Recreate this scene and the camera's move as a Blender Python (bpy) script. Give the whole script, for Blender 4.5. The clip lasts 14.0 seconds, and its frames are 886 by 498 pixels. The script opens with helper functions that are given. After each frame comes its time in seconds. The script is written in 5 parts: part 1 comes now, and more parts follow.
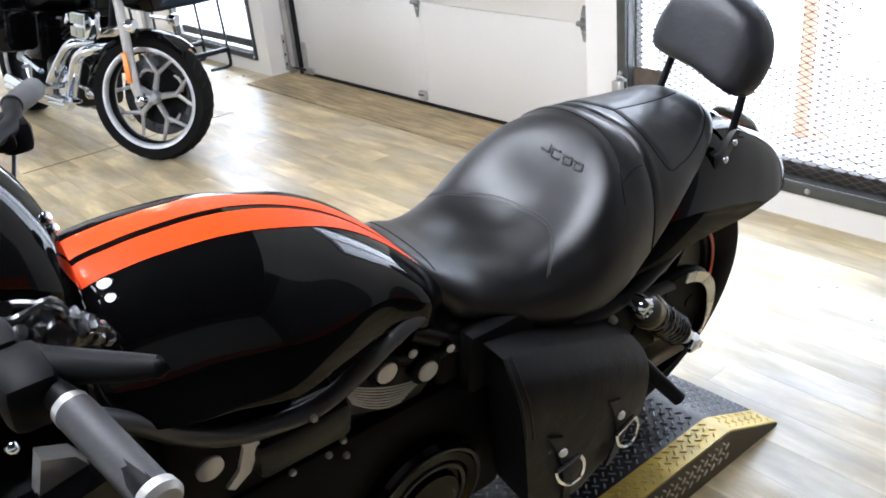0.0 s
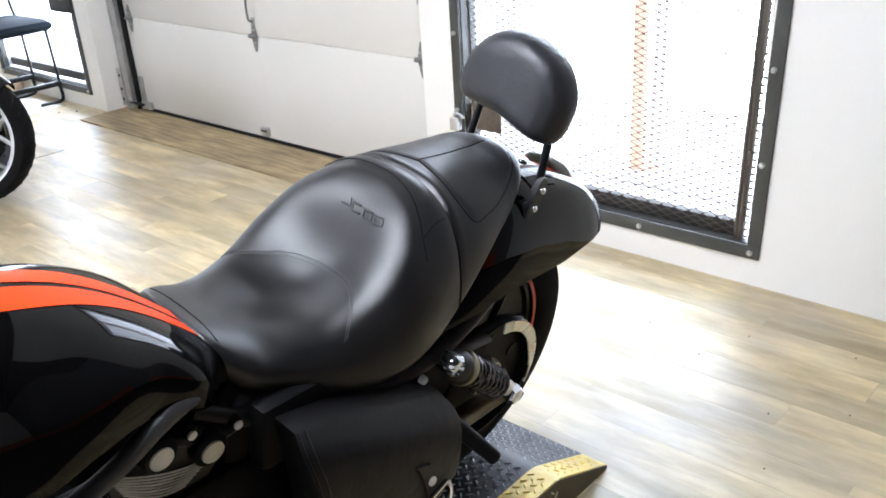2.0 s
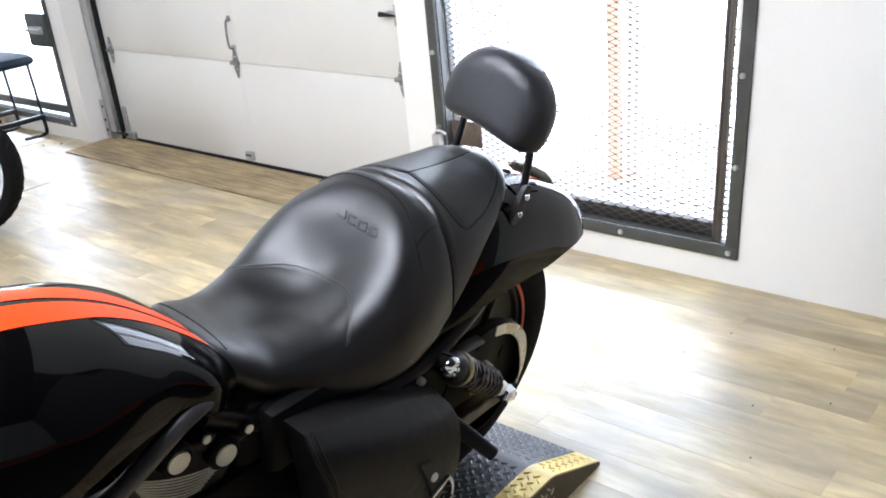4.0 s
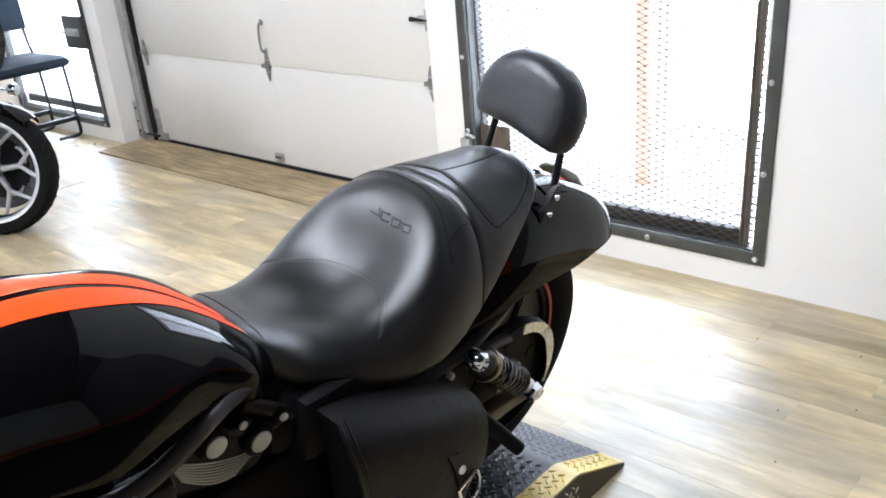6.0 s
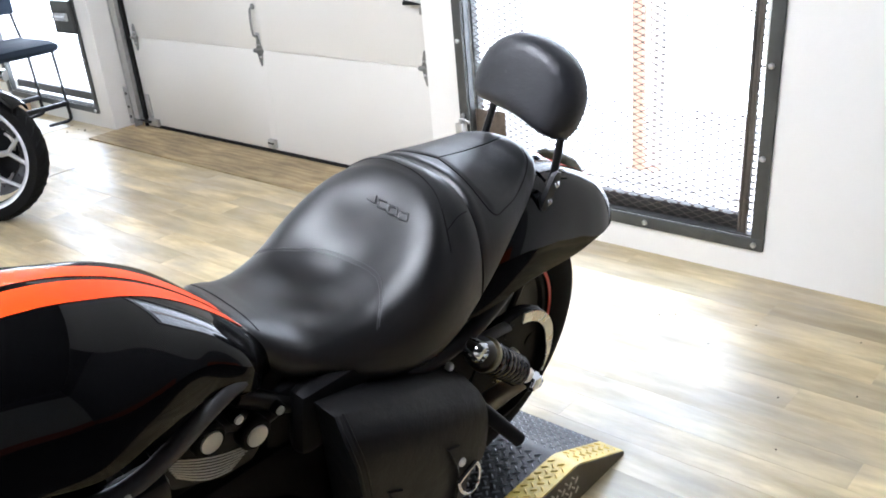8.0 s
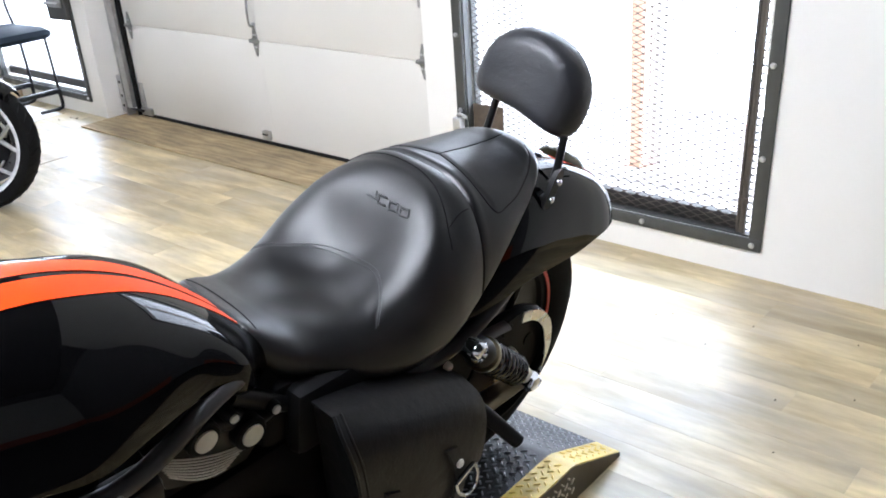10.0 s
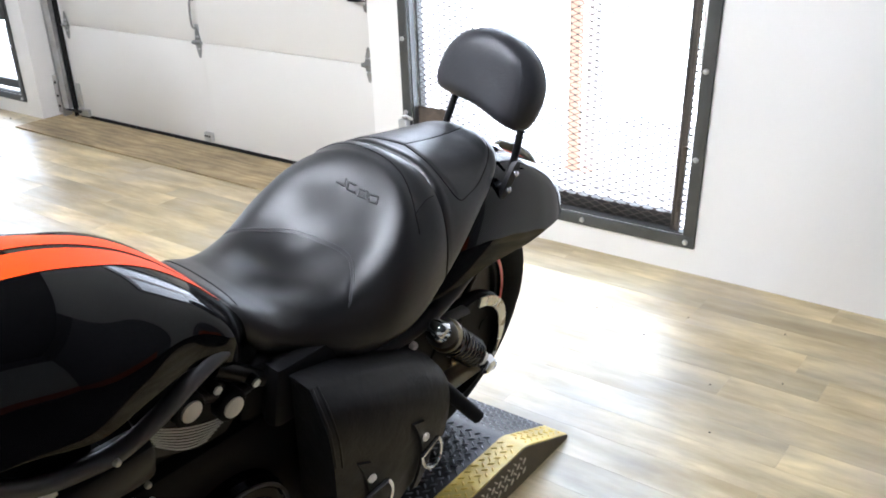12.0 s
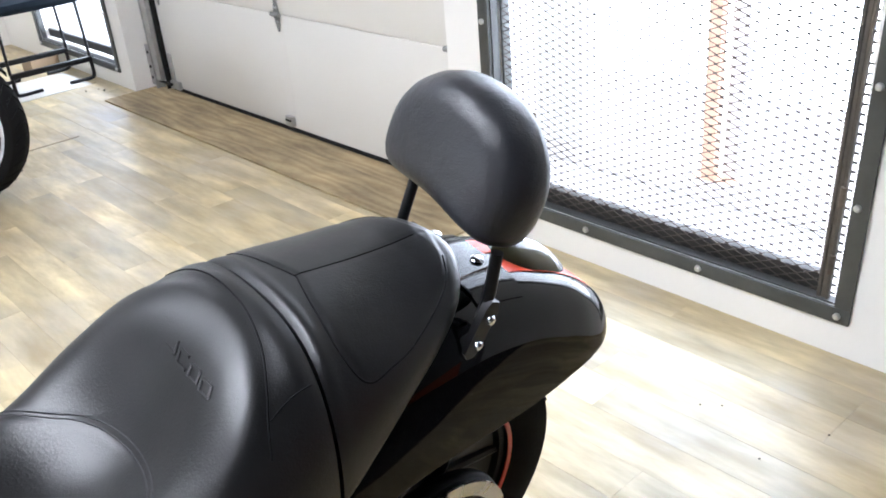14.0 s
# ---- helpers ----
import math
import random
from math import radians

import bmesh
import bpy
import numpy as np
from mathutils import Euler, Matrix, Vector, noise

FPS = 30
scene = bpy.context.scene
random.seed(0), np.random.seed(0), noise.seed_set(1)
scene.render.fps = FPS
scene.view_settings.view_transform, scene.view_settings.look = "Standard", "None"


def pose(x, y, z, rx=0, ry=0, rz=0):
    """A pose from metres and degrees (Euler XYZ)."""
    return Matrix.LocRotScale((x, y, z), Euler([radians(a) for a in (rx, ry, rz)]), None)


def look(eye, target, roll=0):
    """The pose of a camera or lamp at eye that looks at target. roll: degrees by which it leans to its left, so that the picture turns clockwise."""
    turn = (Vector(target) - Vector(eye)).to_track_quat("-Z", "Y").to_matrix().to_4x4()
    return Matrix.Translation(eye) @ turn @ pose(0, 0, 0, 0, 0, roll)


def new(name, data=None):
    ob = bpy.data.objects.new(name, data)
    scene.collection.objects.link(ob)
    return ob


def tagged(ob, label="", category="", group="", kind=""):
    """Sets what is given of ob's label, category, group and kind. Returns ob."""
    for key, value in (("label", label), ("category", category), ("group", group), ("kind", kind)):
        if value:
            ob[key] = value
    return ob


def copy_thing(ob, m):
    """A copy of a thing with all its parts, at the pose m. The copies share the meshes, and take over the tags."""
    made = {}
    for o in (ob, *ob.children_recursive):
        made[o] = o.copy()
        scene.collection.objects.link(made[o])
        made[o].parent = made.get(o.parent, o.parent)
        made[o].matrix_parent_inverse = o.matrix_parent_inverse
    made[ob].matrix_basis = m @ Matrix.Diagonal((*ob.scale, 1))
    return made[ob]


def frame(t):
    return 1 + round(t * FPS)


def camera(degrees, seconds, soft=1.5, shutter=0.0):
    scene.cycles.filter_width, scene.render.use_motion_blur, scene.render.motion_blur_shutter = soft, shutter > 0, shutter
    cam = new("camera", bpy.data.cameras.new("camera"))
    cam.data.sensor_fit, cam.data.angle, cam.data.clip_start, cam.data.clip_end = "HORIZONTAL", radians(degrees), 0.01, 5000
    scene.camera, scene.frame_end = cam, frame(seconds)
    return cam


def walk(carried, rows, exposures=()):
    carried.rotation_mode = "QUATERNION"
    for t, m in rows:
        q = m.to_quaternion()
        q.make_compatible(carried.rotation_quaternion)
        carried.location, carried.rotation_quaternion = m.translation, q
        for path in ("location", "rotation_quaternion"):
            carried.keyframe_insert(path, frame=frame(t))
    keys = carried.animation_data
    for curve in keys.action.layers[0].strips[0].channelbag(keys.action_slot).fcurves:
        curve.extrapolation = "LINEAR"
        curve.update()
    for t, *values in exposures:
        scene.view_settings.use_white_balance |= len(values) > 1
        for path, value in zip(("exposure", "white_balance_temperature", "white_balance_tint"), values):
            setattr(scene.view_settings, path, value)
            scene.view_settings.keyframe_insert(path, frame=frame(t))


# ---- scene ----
cam = camera(52.0, 14.0, soft=1.8)
PATH = [
    (0, (0.123, 0.09, 1.366), (1.237, 1.51, 0.505), -5.8),
    (0.5, (0.17, 0.079, 1.364), (1.413, 1.385, 0.498), -6.3),
    (1, (0.207, 0.073, 1.368), (1.519, 1.331, 0.533), -7.4),
    (1.5, (0.237, 0.075, 1.368), (1.576, 1.305, 0.534), -6.1),
    (2, (0.276, 0.078, 1.368), (1.61, 1.317, 0.539), -3.7),
    (2.5, (0.268, 0.071, 1.374), (1.624, 1.287, 0.548), -4.6),
    (5, (0.18, 0.026, 1.382), (1.552, 1.256, 0.604), -5.9),
    (5.5, (0.177, 0.026, 1.381), (1.537, 1.272, 0.608), -5.4),
    (6, (0.171, 0.024, 1.379), (1.516, 1.287, 0.604), -5.3),
    (6.5, (0.176, 0.028, 1.378), (1.521, 1.293, 0.609), -6.1),
    (7, (0.181, 0.036, 1.378), (1.523, 1.304, 0.607), -6.2),
    (7.5, (0.185, 0.044, 1.375), (1.527, 1.297, 0.582), -5.8),
    (10, (0.199, 0.083, 1.369), (1.549, 1.309, 0.549), -4.3),
    (10.5, (0.197, 0.085, 1.365), (1.557, 1.283, 0.519), -3.6),
    (11, (0.181, 0.077, 1.369), (1.57, 1.246, 0.528), -2.6),
    (11.5, (0.152, 0.074, 1.362), (1.581, 1.194, 0.522), -1.4),
    (12, (0.085, 0.071, 1.368), (1.539, 1.181, 0.559), -2.3),
    (12.5, (0.123, 0.088, 1.358), (1.548, 1.215, 0.523), -4.2),
    (12.8, (0.278, 0.101, 1.353), (1.581, 1.392, 0.556), -6.9),
    (13, (0.395, 0.109, 1.355), (1.639, 1.443, 0.533), -6.4),
    (13.2, (0.490, 0.121, 1.354), (1.694, 1.469, 0.499), -6.0),
    (13.5, (0.611, 0.174, 1.334), (1.776, 1.541, 0.454), -6.2),
    (13.8, (0.764, 0.262, 1.324), (1.927, 1.621, 0.427), -3.6),
    (14, (0.877, 0.307, 1.340), (2.033, 1.667, 0.439), -5.0),
]
walk(cam, [(t, look(eye, target, roll)) for t, eye, target, roll in PATH], [(0, 0.85, 5720, 12), (2, 0.93, 5720, 12), (5, 0.95, 5720, 12), (12.5, 0.94, 5720, 12), (14, 0.85, 5720, 12)])

# ---- world, daylight and lamps ----
world = bpy.data.worlds.new("sky")
scene.world = world
world.use_nodes = True
wn = world.node_tree
sky = wn.nodes.new("ShaderNodeTexSky")
sky.sky_type, sky.sun_disc = "NISHITA", False
sky.sun_elevation, sky.sun_rotation = radians(38), radians(140)
wn.nodes["Background"].inputs["Strength"].default_value = 0.15
wn.links.new(sky.outputs["Color"], wn.nodes["Background"].inputs["Color"])
sun = new("sun", bpy.data.lights.new("sun", "SUN"))
sun.data.energy, sun.data.angle, sun.data.color = 2.5, radians(12), (1.0, 0.96, 0.9)
sun.matrix_world = look((6, -3, 6), (3.5, 1.5, 0))


def links_of(mat):
    return mat.node_tree.nodes, mat.node_tree.links


def surface(name, colour, rough=0.5, metal=0.0, vary=0.15, scale=6.0, fine=60.0, bump=0.1, coat=0.0, per_object=0.0, spec=0.5, stretch=(1, 1, 1), dirt=None, wrinkle=0.0):
    """A node material with broad and fine variation of tone and gloss, and a fine relief."""
    mat = bpy.data.materials.new(name)
    mat.use_nodes = True
    n, l = links_of(mat)
    b = n["Principled BSDF"]
    co, mp = n.new("ShaderNodeTexCoord"), n.new("ShaderNodeMapping")
    mp.inputs["Scale"].default_value = stretch
    info = n.new("ShaderNodeObjectInfo")
    shift = n.new("ShaderNodeVectorMath")
    shift.operation = "SCALE"
    shift.inputs[0].default_value = (37.0, 53.0, 71.0)
    l.new(info.outputs["Random"], shift.inputs["Scale"])
    l.new(co.outputs["Object"], mp.inputs["Vector"])
    l.new(shift.outputs[0], mp.inputs["Location"])
    broad, grain = n.new("ShaderNodeTexNoise"), n.new("ShaderNodeTexNoise")
    broad.inputs["Scale"].default_value, broad.inputs["Detail"].default_value = scale, 5
    grain.inputs["Scale"].default_value, grain.inputs["Detail"].default_value = fine, 4
    l.new(mp.outputs[0], broad.inputs["Vector"])
    l.new(mp.outputs[0], grain.inputs["Vector"])
    mix = n.new("ShaderNodeMix")
    mix.data_type = "RGBA"
    lo = [c * (1 - vary) for c in (dirt or colour)]
    hi = [min(1, c * (1 + vary)) for c in colour]
    mix.inputs["A"].default_value, mix.inputs["B"].default_value = (*lo, 1), (*hi, 1)
    both = n.new("ShaderNodeMath")
    both.operation = "MULTIPLY_ADD"
    both.inputs[1].default_value = 0.35
    l.new(grain.outputs["Fac"], both.inputs[0])
    ramp = n.new("ShaderNodeMapRange")
    ramp.inputs["From Min"].default_value, ramp.inputs["From Max"].default_value = 0.3, 0.7
    ramp.inputs["To Max"].default_value = 0.65
    l.new(broad.outputs["Fac"], ramp.inputs["Value"])
    l.new(ramp.outputs[0], both.inputs[2])
    l.new(both.outputs[0], mix.inputs["Factor"])
    last = mix.outputs["Result"]
    if per_object:
        hsv = n.new("ShaderNodeHueSaturation")
        val = n.new("ShaderNodeMapRange")
        val.inputs["To Min"].default_value, val.inputs["To Max"].default_value = 1 - per_object, 1 + per_object
        l.new(info.outputs["Random"], val.inputs["Value"])
        l.new(val.outputs[0], hsv.inputs["Value"])
        l.new(last, hsv.inputs["Color"])
        last = hsv.outputs["Color"]
    l.new(last, b.inputs["Base Color"])
    rr = n.new("ShaderNodeMapRange")
    rr.inputs["To Min"].default_value, rr.inputs["To Max"].default_value = max(0.02, rough * 0.8), min(1, rough * 1.2)
    l.new(broad.outputs["Fac"], rr.inputs["Value"])
    l.new(rr.outputs[0], b.inputs["Roughness"])
    b.inputs["Metallic"].default_value = metal
    b.inputs["Coat Weight"].default_value = coat
    b.inputs["Coat Roughness"].default_value = 0.03
    b.inputs["Specular IOR Level"].default_value = spec
    if bump:
        bp = n.new("ShaderNodeBump")
        bp.inputs["Strength"].default_value, bp.inputs["Distance"].default_value = bump, 0.002
        l.new(grain.outputs["Fac"], bp.inputs["Height"])
        if wrinkle:
            fold, soft = n.new("ShaderNodeTexNoise"), n.new("ShaderNodeBump")
            fold.inputs["Scale"].default_value, fold.inputs["Detail"].default_value = 26.0, 3
            l.new(mp.outputs[0], fold.inputs["Vector"])
            soft.inputs["Strength"].default_value, soft.inputs["Distance"].default_value = wrinkle, 0.004
            l.new(fold.outputs["Fac"], soft.inputs["Height"])
            l.new(soft.outputs[0], bp.inputs["Normal"])
        l.new(bp.outputs[0], b.inputs["Normal"])
    return mat


def glowing(name, colour, strength):
    mat = bpy.data.materials.new(name)
    mat.use_nodes = True
    n, l = links_of(mat)
    b = n["Principled BSDF"]
    b.inputs["Base Color"].default_value = (*colour, 1)
    b.inputs["Emission Color"].default_value = (*colour, 1)
    b.inputs["Emission Strength"].default_value = strength
    return mat


WALL = surface("white wall paint", (0.88, 0.865, 0.83), 0.6, vary=0.03, scale=1.2, fine=90, bump=0.12)
CEIL = surface("dark ceiling paint", (0.045, 0.045, 0.047), 0.8, vary=0.04, scale=1, fine=60, bump=0.1)
DOOR = surface("white enamelled door skin", (0.77, 0.75, 0.705), 0.4, vary=0.025, scale=1.5, fine=160, bump=0.10)
HOUSING = surface("white lamp housing", (0.7, 0.7, 0.7), 0.5, vary=0.05)
DARKCOVER = surface("unseen charcoal floor cover", (0.045, 0.043, 0.042), 0.95, vary=0.25, scale=3, fine=300, bump=0.5, spec=0.1)
REDTRIM = surface("red skirting paint", (0.92, 0.15, 0.04), 0.5, vary=0.15)
DISC = surface("dark brake disc steel", (0.05, 0.05, 0.053), 0.42, 0.6, vary=0.2, scale=30)
CABLE = surface("glossy cable sheath", (0.02, 0.02, 0.022), 0.25, vary=0.5, scale=60, fine=200, bump=0.3, spec=0.9)
HINGE = surface("dull zinc hinge plate", (0.30, 0.30, 0.29), 0.45, 0.8, vary=0.3, scale=25, fine=120, bump=0.1)
GALV = surface("galvanised steel", (0.55, 0.55, 0.55), 0.35, 0.9, vary=0.2, scale=25, fine=120, bump=0.08)
RUBBERSEAL = surface("dark door seal", (0.015, 0.014, 0.013), 0.85, vary=0.3, scale=20, spec=0.2)
STEEL = surface("grey painted steel", (0.075, 0.078, 0.075), 0.5, 0.3, vary=0.25, scale=9, fine=80, bump=0.2)
SILLSTEEL = surface("dark weathered sill steel", (0.028, 0.026, 0.024), 0.6, 0.2, vary=0.3, scale=12, fine=80, bump=0.3)
POSTRUST = surface("rust-stained grey steel", (0.15, 0.125, 0.10), 0.7, 0.2, vary=0.25, scale=5, fine=90, bump=0.3, dirt=(0.075, 0.07, 0.062))
RUST = surface("rusted steel", (0.15, 0.115, 0.085), 0.75, 0.2, vary=0.35, scale=14, fine=90, bump=0.4, dirt=(0.05, 0.045, 0.04))
MESH = surface("weathered expanded steel", (0.10, 0.085, 0.075), 0.6, 0.4, vary=0.3, scale=20)
CONCRETE = surface("yard concrete", (0.50, 0.49, 0.47), 0.85, vary=0.12, scale=2, fine=40, bump=0.3)
# Orange is paled to stand for the glare that washes it out.
ORANGE_POST = surface("pale orange post paint", (0.58, 0.36, 0.25), 0.6, vary=0.12, scale=8)
GREY_POST = surface("pale grey post", (0.78, 0.78, 0.78), 0.6, vary=0.1, scale=8)
KERBGREY = surface("weathered grey kerb", (0.45, 0.43, 0.41), 0.85, vary=0.25, scale=5, fine=40, bump=0.3)
CARD = surface("tan cardboard", (0.42, 0.31, 0.20), 0.8, vary=0.15, scale=8)
SCUFF = surface("brown scuff", (0.16, 0.11, 0.06), 0.6, vary=0.3, scale=30)
PAPER = surface("pale floor mat", (0.62, 0.60, 0.56), 0.7, vary=0.06, scale=6)

LEATHER = surface("black seat vinyl", (0.0035, 0.0036, 0.0041), 0.39, vary=0.3, scale=9, fine=420, bump=0.18, spec=0.62, wrinkle=0.13)
PADVINYL = surface("black pad vinyl", (0.016, 0.017, 0.021), 0.43, vary=0.25, scale=9, fine=420, bump=0.25, spec=0.62, wrinkle=0.6)
BAG = surface("black saddlebag leather", (0.0035, 0.0035, 0.004), 0.45, vary=0.25, scale=9, fine=300, bump=0.25, spec=0.3, wrinkle=0.5)
THREAD = surface("black thread", (0.006, 0.006, 0.007), 0.7, vary=0.3, scale=200, spec=0.2)
GUARDGREY = surface("dull grey guard paint", (0.10, 0.095, 0.085), 0.5, vary=0.2, scale=12)
STITCH = surface("grey black thread", (0.045, 0.045, 0.048), 0.6, vary=0.3, scale=200)
GLOSS = surface("black gloss paint", (0.002, 0.002, 0.0022), 0.12, vary=0.2, scale=6, bump=0.0, coat=0.5, spec=0.0)
FENDERBLACK = surface("black gloss fender paint", (0.003, 0.003, 0.0033), 0.13, vary=0.2, scale=6, bump=0.0, coat=0.55, spec=0.0)
ORANGE = surface("orange gloss stripe", (0.95, 0.060, 0.004), 0.42, vary=0.04, scale=5, bump=0.0, coat=0.12, spec=0.08)
SATIN = surface("satin black metal", (0.005, 0.005, 0.0055), 0.36, 0.0, vary=0.3, scale=12, fine=150, bump=0.06, spec=0.28)
MATTE = surface("black plastic", (0.005, 0.005, 0.0055), 0.5, vary=0.25, scale=12, fine=200, bump=0.1, spec=0.09)
RUBBER = surface("tyre rubber", (0.005, 0.005, 0.005), 0.8, vary=0.3, scale=14, fine=150, bump=0.25, spec=0.15)
GRIP = surface("grey black grip rubber", (0.034, 0.034, 0.036), 0.6, vary=0.2, scale=30, fine=200, bump=0.2)
SPRING = surface("dark spring steel", (0.085, 0.085, 0.09), 0.24, 0.9, vary=0.2, scale=20)
CHROME = surface("chrome", (0.74, 0.78, 0.85), 0.08, 1.0, vary=0.04, scale=15, bump=0.0)
ALU = surface("machined aluminium", (0.66, 0.64, 0.60), 0.28, 1.0, vary=0.1, scale=20, fine=150, bump=0.05)
BRIGHT = surface("bright cast alloy", (0.72, 0.70, 0.66), 0.5, 0.35, vary=0.12, scale=30, fine=150, bump=0.08)
TUBEGREY = surface("satin grey-black tube paint", (0.035, 0.035, 0.037), 0.40, vary=0.2, scale=10, fine=150, bump=0.05, spec=0.65)
DULLALU = surface("dull cast aluminium", (0.46, 0.45, 0.43), 0.42, 0.75, vary=0.18, scale=20, fine=150, bump=0.12)
BRASS = surface("grey gold swingarm paint", (0.20, 0.17, 0.11), 0.35, 0.7, vary=0.2, scale=12)
SMOKED = surface("smoked lens", (0.085, 0.08, 0.045), 0.18, vary=0.15, scale=10, bump=0.0, coat=0.25, spec=0.3)
RIMMETAL = surface("bare cast wheel metal", (0.50, 0.51, 0.53), 0.34, 0.8, vary=0.25, scale=25, fine=120, bump=0.1)
SLOTGREY = surface("olive grey slot paint", (0.33, 0.33, 0.27), 0.5, vary=0.2, scale=30)
AMBER = surface("amber reflector", (0.85, 0.28, 0.04), 0.25, vary=0.1, scale=20, bump=0.0, coat=0.5)
REDPIPE = surface("orange rim stripe", (0.70, 0.06, 0.03), 0.3, vary=0.1, scale=20, bump=0.0)
DECKBLACK = surface("worn black deck paint", (0.008, 0.0083, 0.010), 0.48, 0.0, vary=0.3, scale=9, fine=70, bump=0.15, spec=0.28)
DECKYELLOW = surface("worn yellow deck paint", (0.72, 0.52, 0.05), 0.45, 0.1, vary=0.2, scale=10, fine=70, bump=0.15, dirt=(0.42, 0.30, 0.06))
DECKSIDE = surface("bare grey deck skirt", (0.085, 0.070, 0.042), 0.5, 0.2, vary=0.35, scale=10, fine=60, bump=0.2)
LUGBARE = surface("worn bare lug steel", (0.62, 0.58, 0.48), 0.45, 0.3, vary=0.25, scale=14)
LUGYELLOW = surface("scuffed yellow lug", (0.74, 0.53, 0.08), 0.38, 0.1, vary=0.25, scale=14)
LUGBLACK = surface("scuffed lug steel", (0.24, 0.245, 0.26), 0.32, 0.8, vary=0.35, scale=12, fine=90, bump=0.1)
UNDERLAY = surface("brown underlay", (0.36, 0.28, 0.165), 0.6, vary=0.2, scale=5)
SEATBLUE = surface("dark blue chair upholstery", (0.007, 0.012, 0.019), 0.7, vary=0.2, scale=10, fine=250, bump=0.3, spec=0.12)
TUBEBLACK = surface("black enamelled tube", (0.008, 0.008, 0.009), 0.4, vary=0.2, scale=12, spec=0.25)
LENS = surface("clear lamp lens", (0.62, 0.64, 0.66), 0.12, 0.3, vary=0.2, scale=30, bump=0.0, coat=1.0)
LAMPGLOW = glowing("lit lamp glass", (1.0, 0.98, 0.96), 37.0)
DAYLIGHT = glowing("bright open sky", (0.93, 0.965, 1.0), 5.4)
# Fill light added on the unseen west side, brightens seat and door.
WESTGLOW = glowing("added west fill glow", (0.97, 0.985, 1.0), 4.5)
DIMWALL = surface("dimmed wall grey", (0.26, 0.265, 0.28), 0.7, vary=0.1, scale=1.5, fine=60, bump=0.1)


def plank_material():
    """Worn vinyl planks: long grain, cloudy grey and tan patches, plank by plank."""
    mat = surface("tan vinyl planks", (0.645, 0.53, 0.305), 0.36, vary=0.24, scale=3.0, fine=14, bump=0.05, per_object=0.26, spec=0.85, stretch=(5, 1.1, 1), dirt=(0.37, 0.29, 0.16))
    n, l = links_of(mat)
    b = n["Principled BSDF"]
    old = b.inputs["Base Color"].links[0].from_socket
    geo, cloud = n.new("ShaderNodeNewGeometry"), n.new("ShaderNodeTexNoise")
    cloud.inputs["Scale"].default_value, cloud.inputs["Detail"].default_value = 2.6, 7
    l.new(geo.outputs["Position"], cloud.inputs["Vector"])
    fac = n.new("ShaderNodeMapRange")
    fac.inputs["From Min"].default_value, fac.inputs["From Max"].default_value, fac.inputs["To Max"].default_value = 0.46, 0.66, 0.60
    l.new(cloud.outputs["Fac"], fac.inputs["Value"])
    mix = n.new("ShaderNodeMix")
    mix.data_type = "RGBA"
    mix.inputs["B"].default_value = (0.40, 0.35, 0.28, 1)
    l.new(fac.outputs[0], mix.inputs["Factor"])
    l.new(old, mix.inputs["A"])
    # ochre figure along each plank
    co, mp, fig = n.new("ShaderNodeTexCoord"), n.new("ShaderNodeMapping"), n.new("ShaderNodeTexNoise")
    rnd, push = n.new("ShaderNodeObjectInfo"), n.new("ShaderNodeVectorMath")
    push.operation = "SCALE"
    push.inputs[0].default_value = (17.0, 29.0, 5.0)
    l.new(rnd.outputs["Random"], push.inputs["Scale"])
    mp.inputs["Scale"].default_value = (11.0, 2.3, 1.0)
    l.new(co.outputs["Object"], mp.inputs["Vector"])
    l.new(push.outputs[0], mp.inputs["Location"])
    fig.inputs["Scale"].default_value, fig.inputs["Detail"].default_value, fig.inputs["Roughness"].default_value = 1.0, 6, 0.62
    l.new(mp.outputs[0], fig.inputs["Vector"])
    deep = n.new("ShaderNodeMapRange")
    deep.inputs["From Min"].default_value, deep.inputs["From Max"].default_value, deep.inputs["To Max"].default_value = 0.42, 0.68, 0.65
    l.new(fig.outputs["Fac"], deep.inputs["Value"])
    mix2 = n.new("ShaderNodeMix")
    mix2.data_type = "RGBA"
    mix2.inputs["B"].default_value = (0.33, 0.235, 0.10, 1)
    l.new(deep.outputs[0], mix2.inputs["Factor"])
    l.new(mix.outputs["Result"], mix2.inputs["A"])
    l.new(mix2.outputs["Result"], b.inputs["Base Color"])
    # Bluish tint puts the cool cast of the daylight glare into the planks.
    b.inputs["Specular Tint"].default_value = (0.80, 0.91, 1.0, 1)
    # each plank is worn to its own gloss, along its grain
    worn, own, sum_ = n.new("ShaderNodeMapRange"), n.new("ShaderNodeMapRange"), n.new("ShaderNodeMath")
    own.inputs["To Min"].default_value, own.inputs["To Max"].default_value = 0.35, 0.45
    worn.inputs["From Min"].default_value, worn.inputs["From Max"].default_value = 0.3, 0.7
    worn.inputs["To Min"].default_value, worn.inputs["To Max"].default_value = -0.04, 0.10
    l.new(rnd.outputs["Random"], own.inputs["Value"])
    l.new(fig.outputs["Fac"], worn.inputs["Value"])
    l.new(own.outputs[0], sum_.inputs[0])
    l.new(worn.outputs[0], sum_.inputs[1])
    l.new(sum_.outputs[0], b.inputs["Roughness"])
    return mat


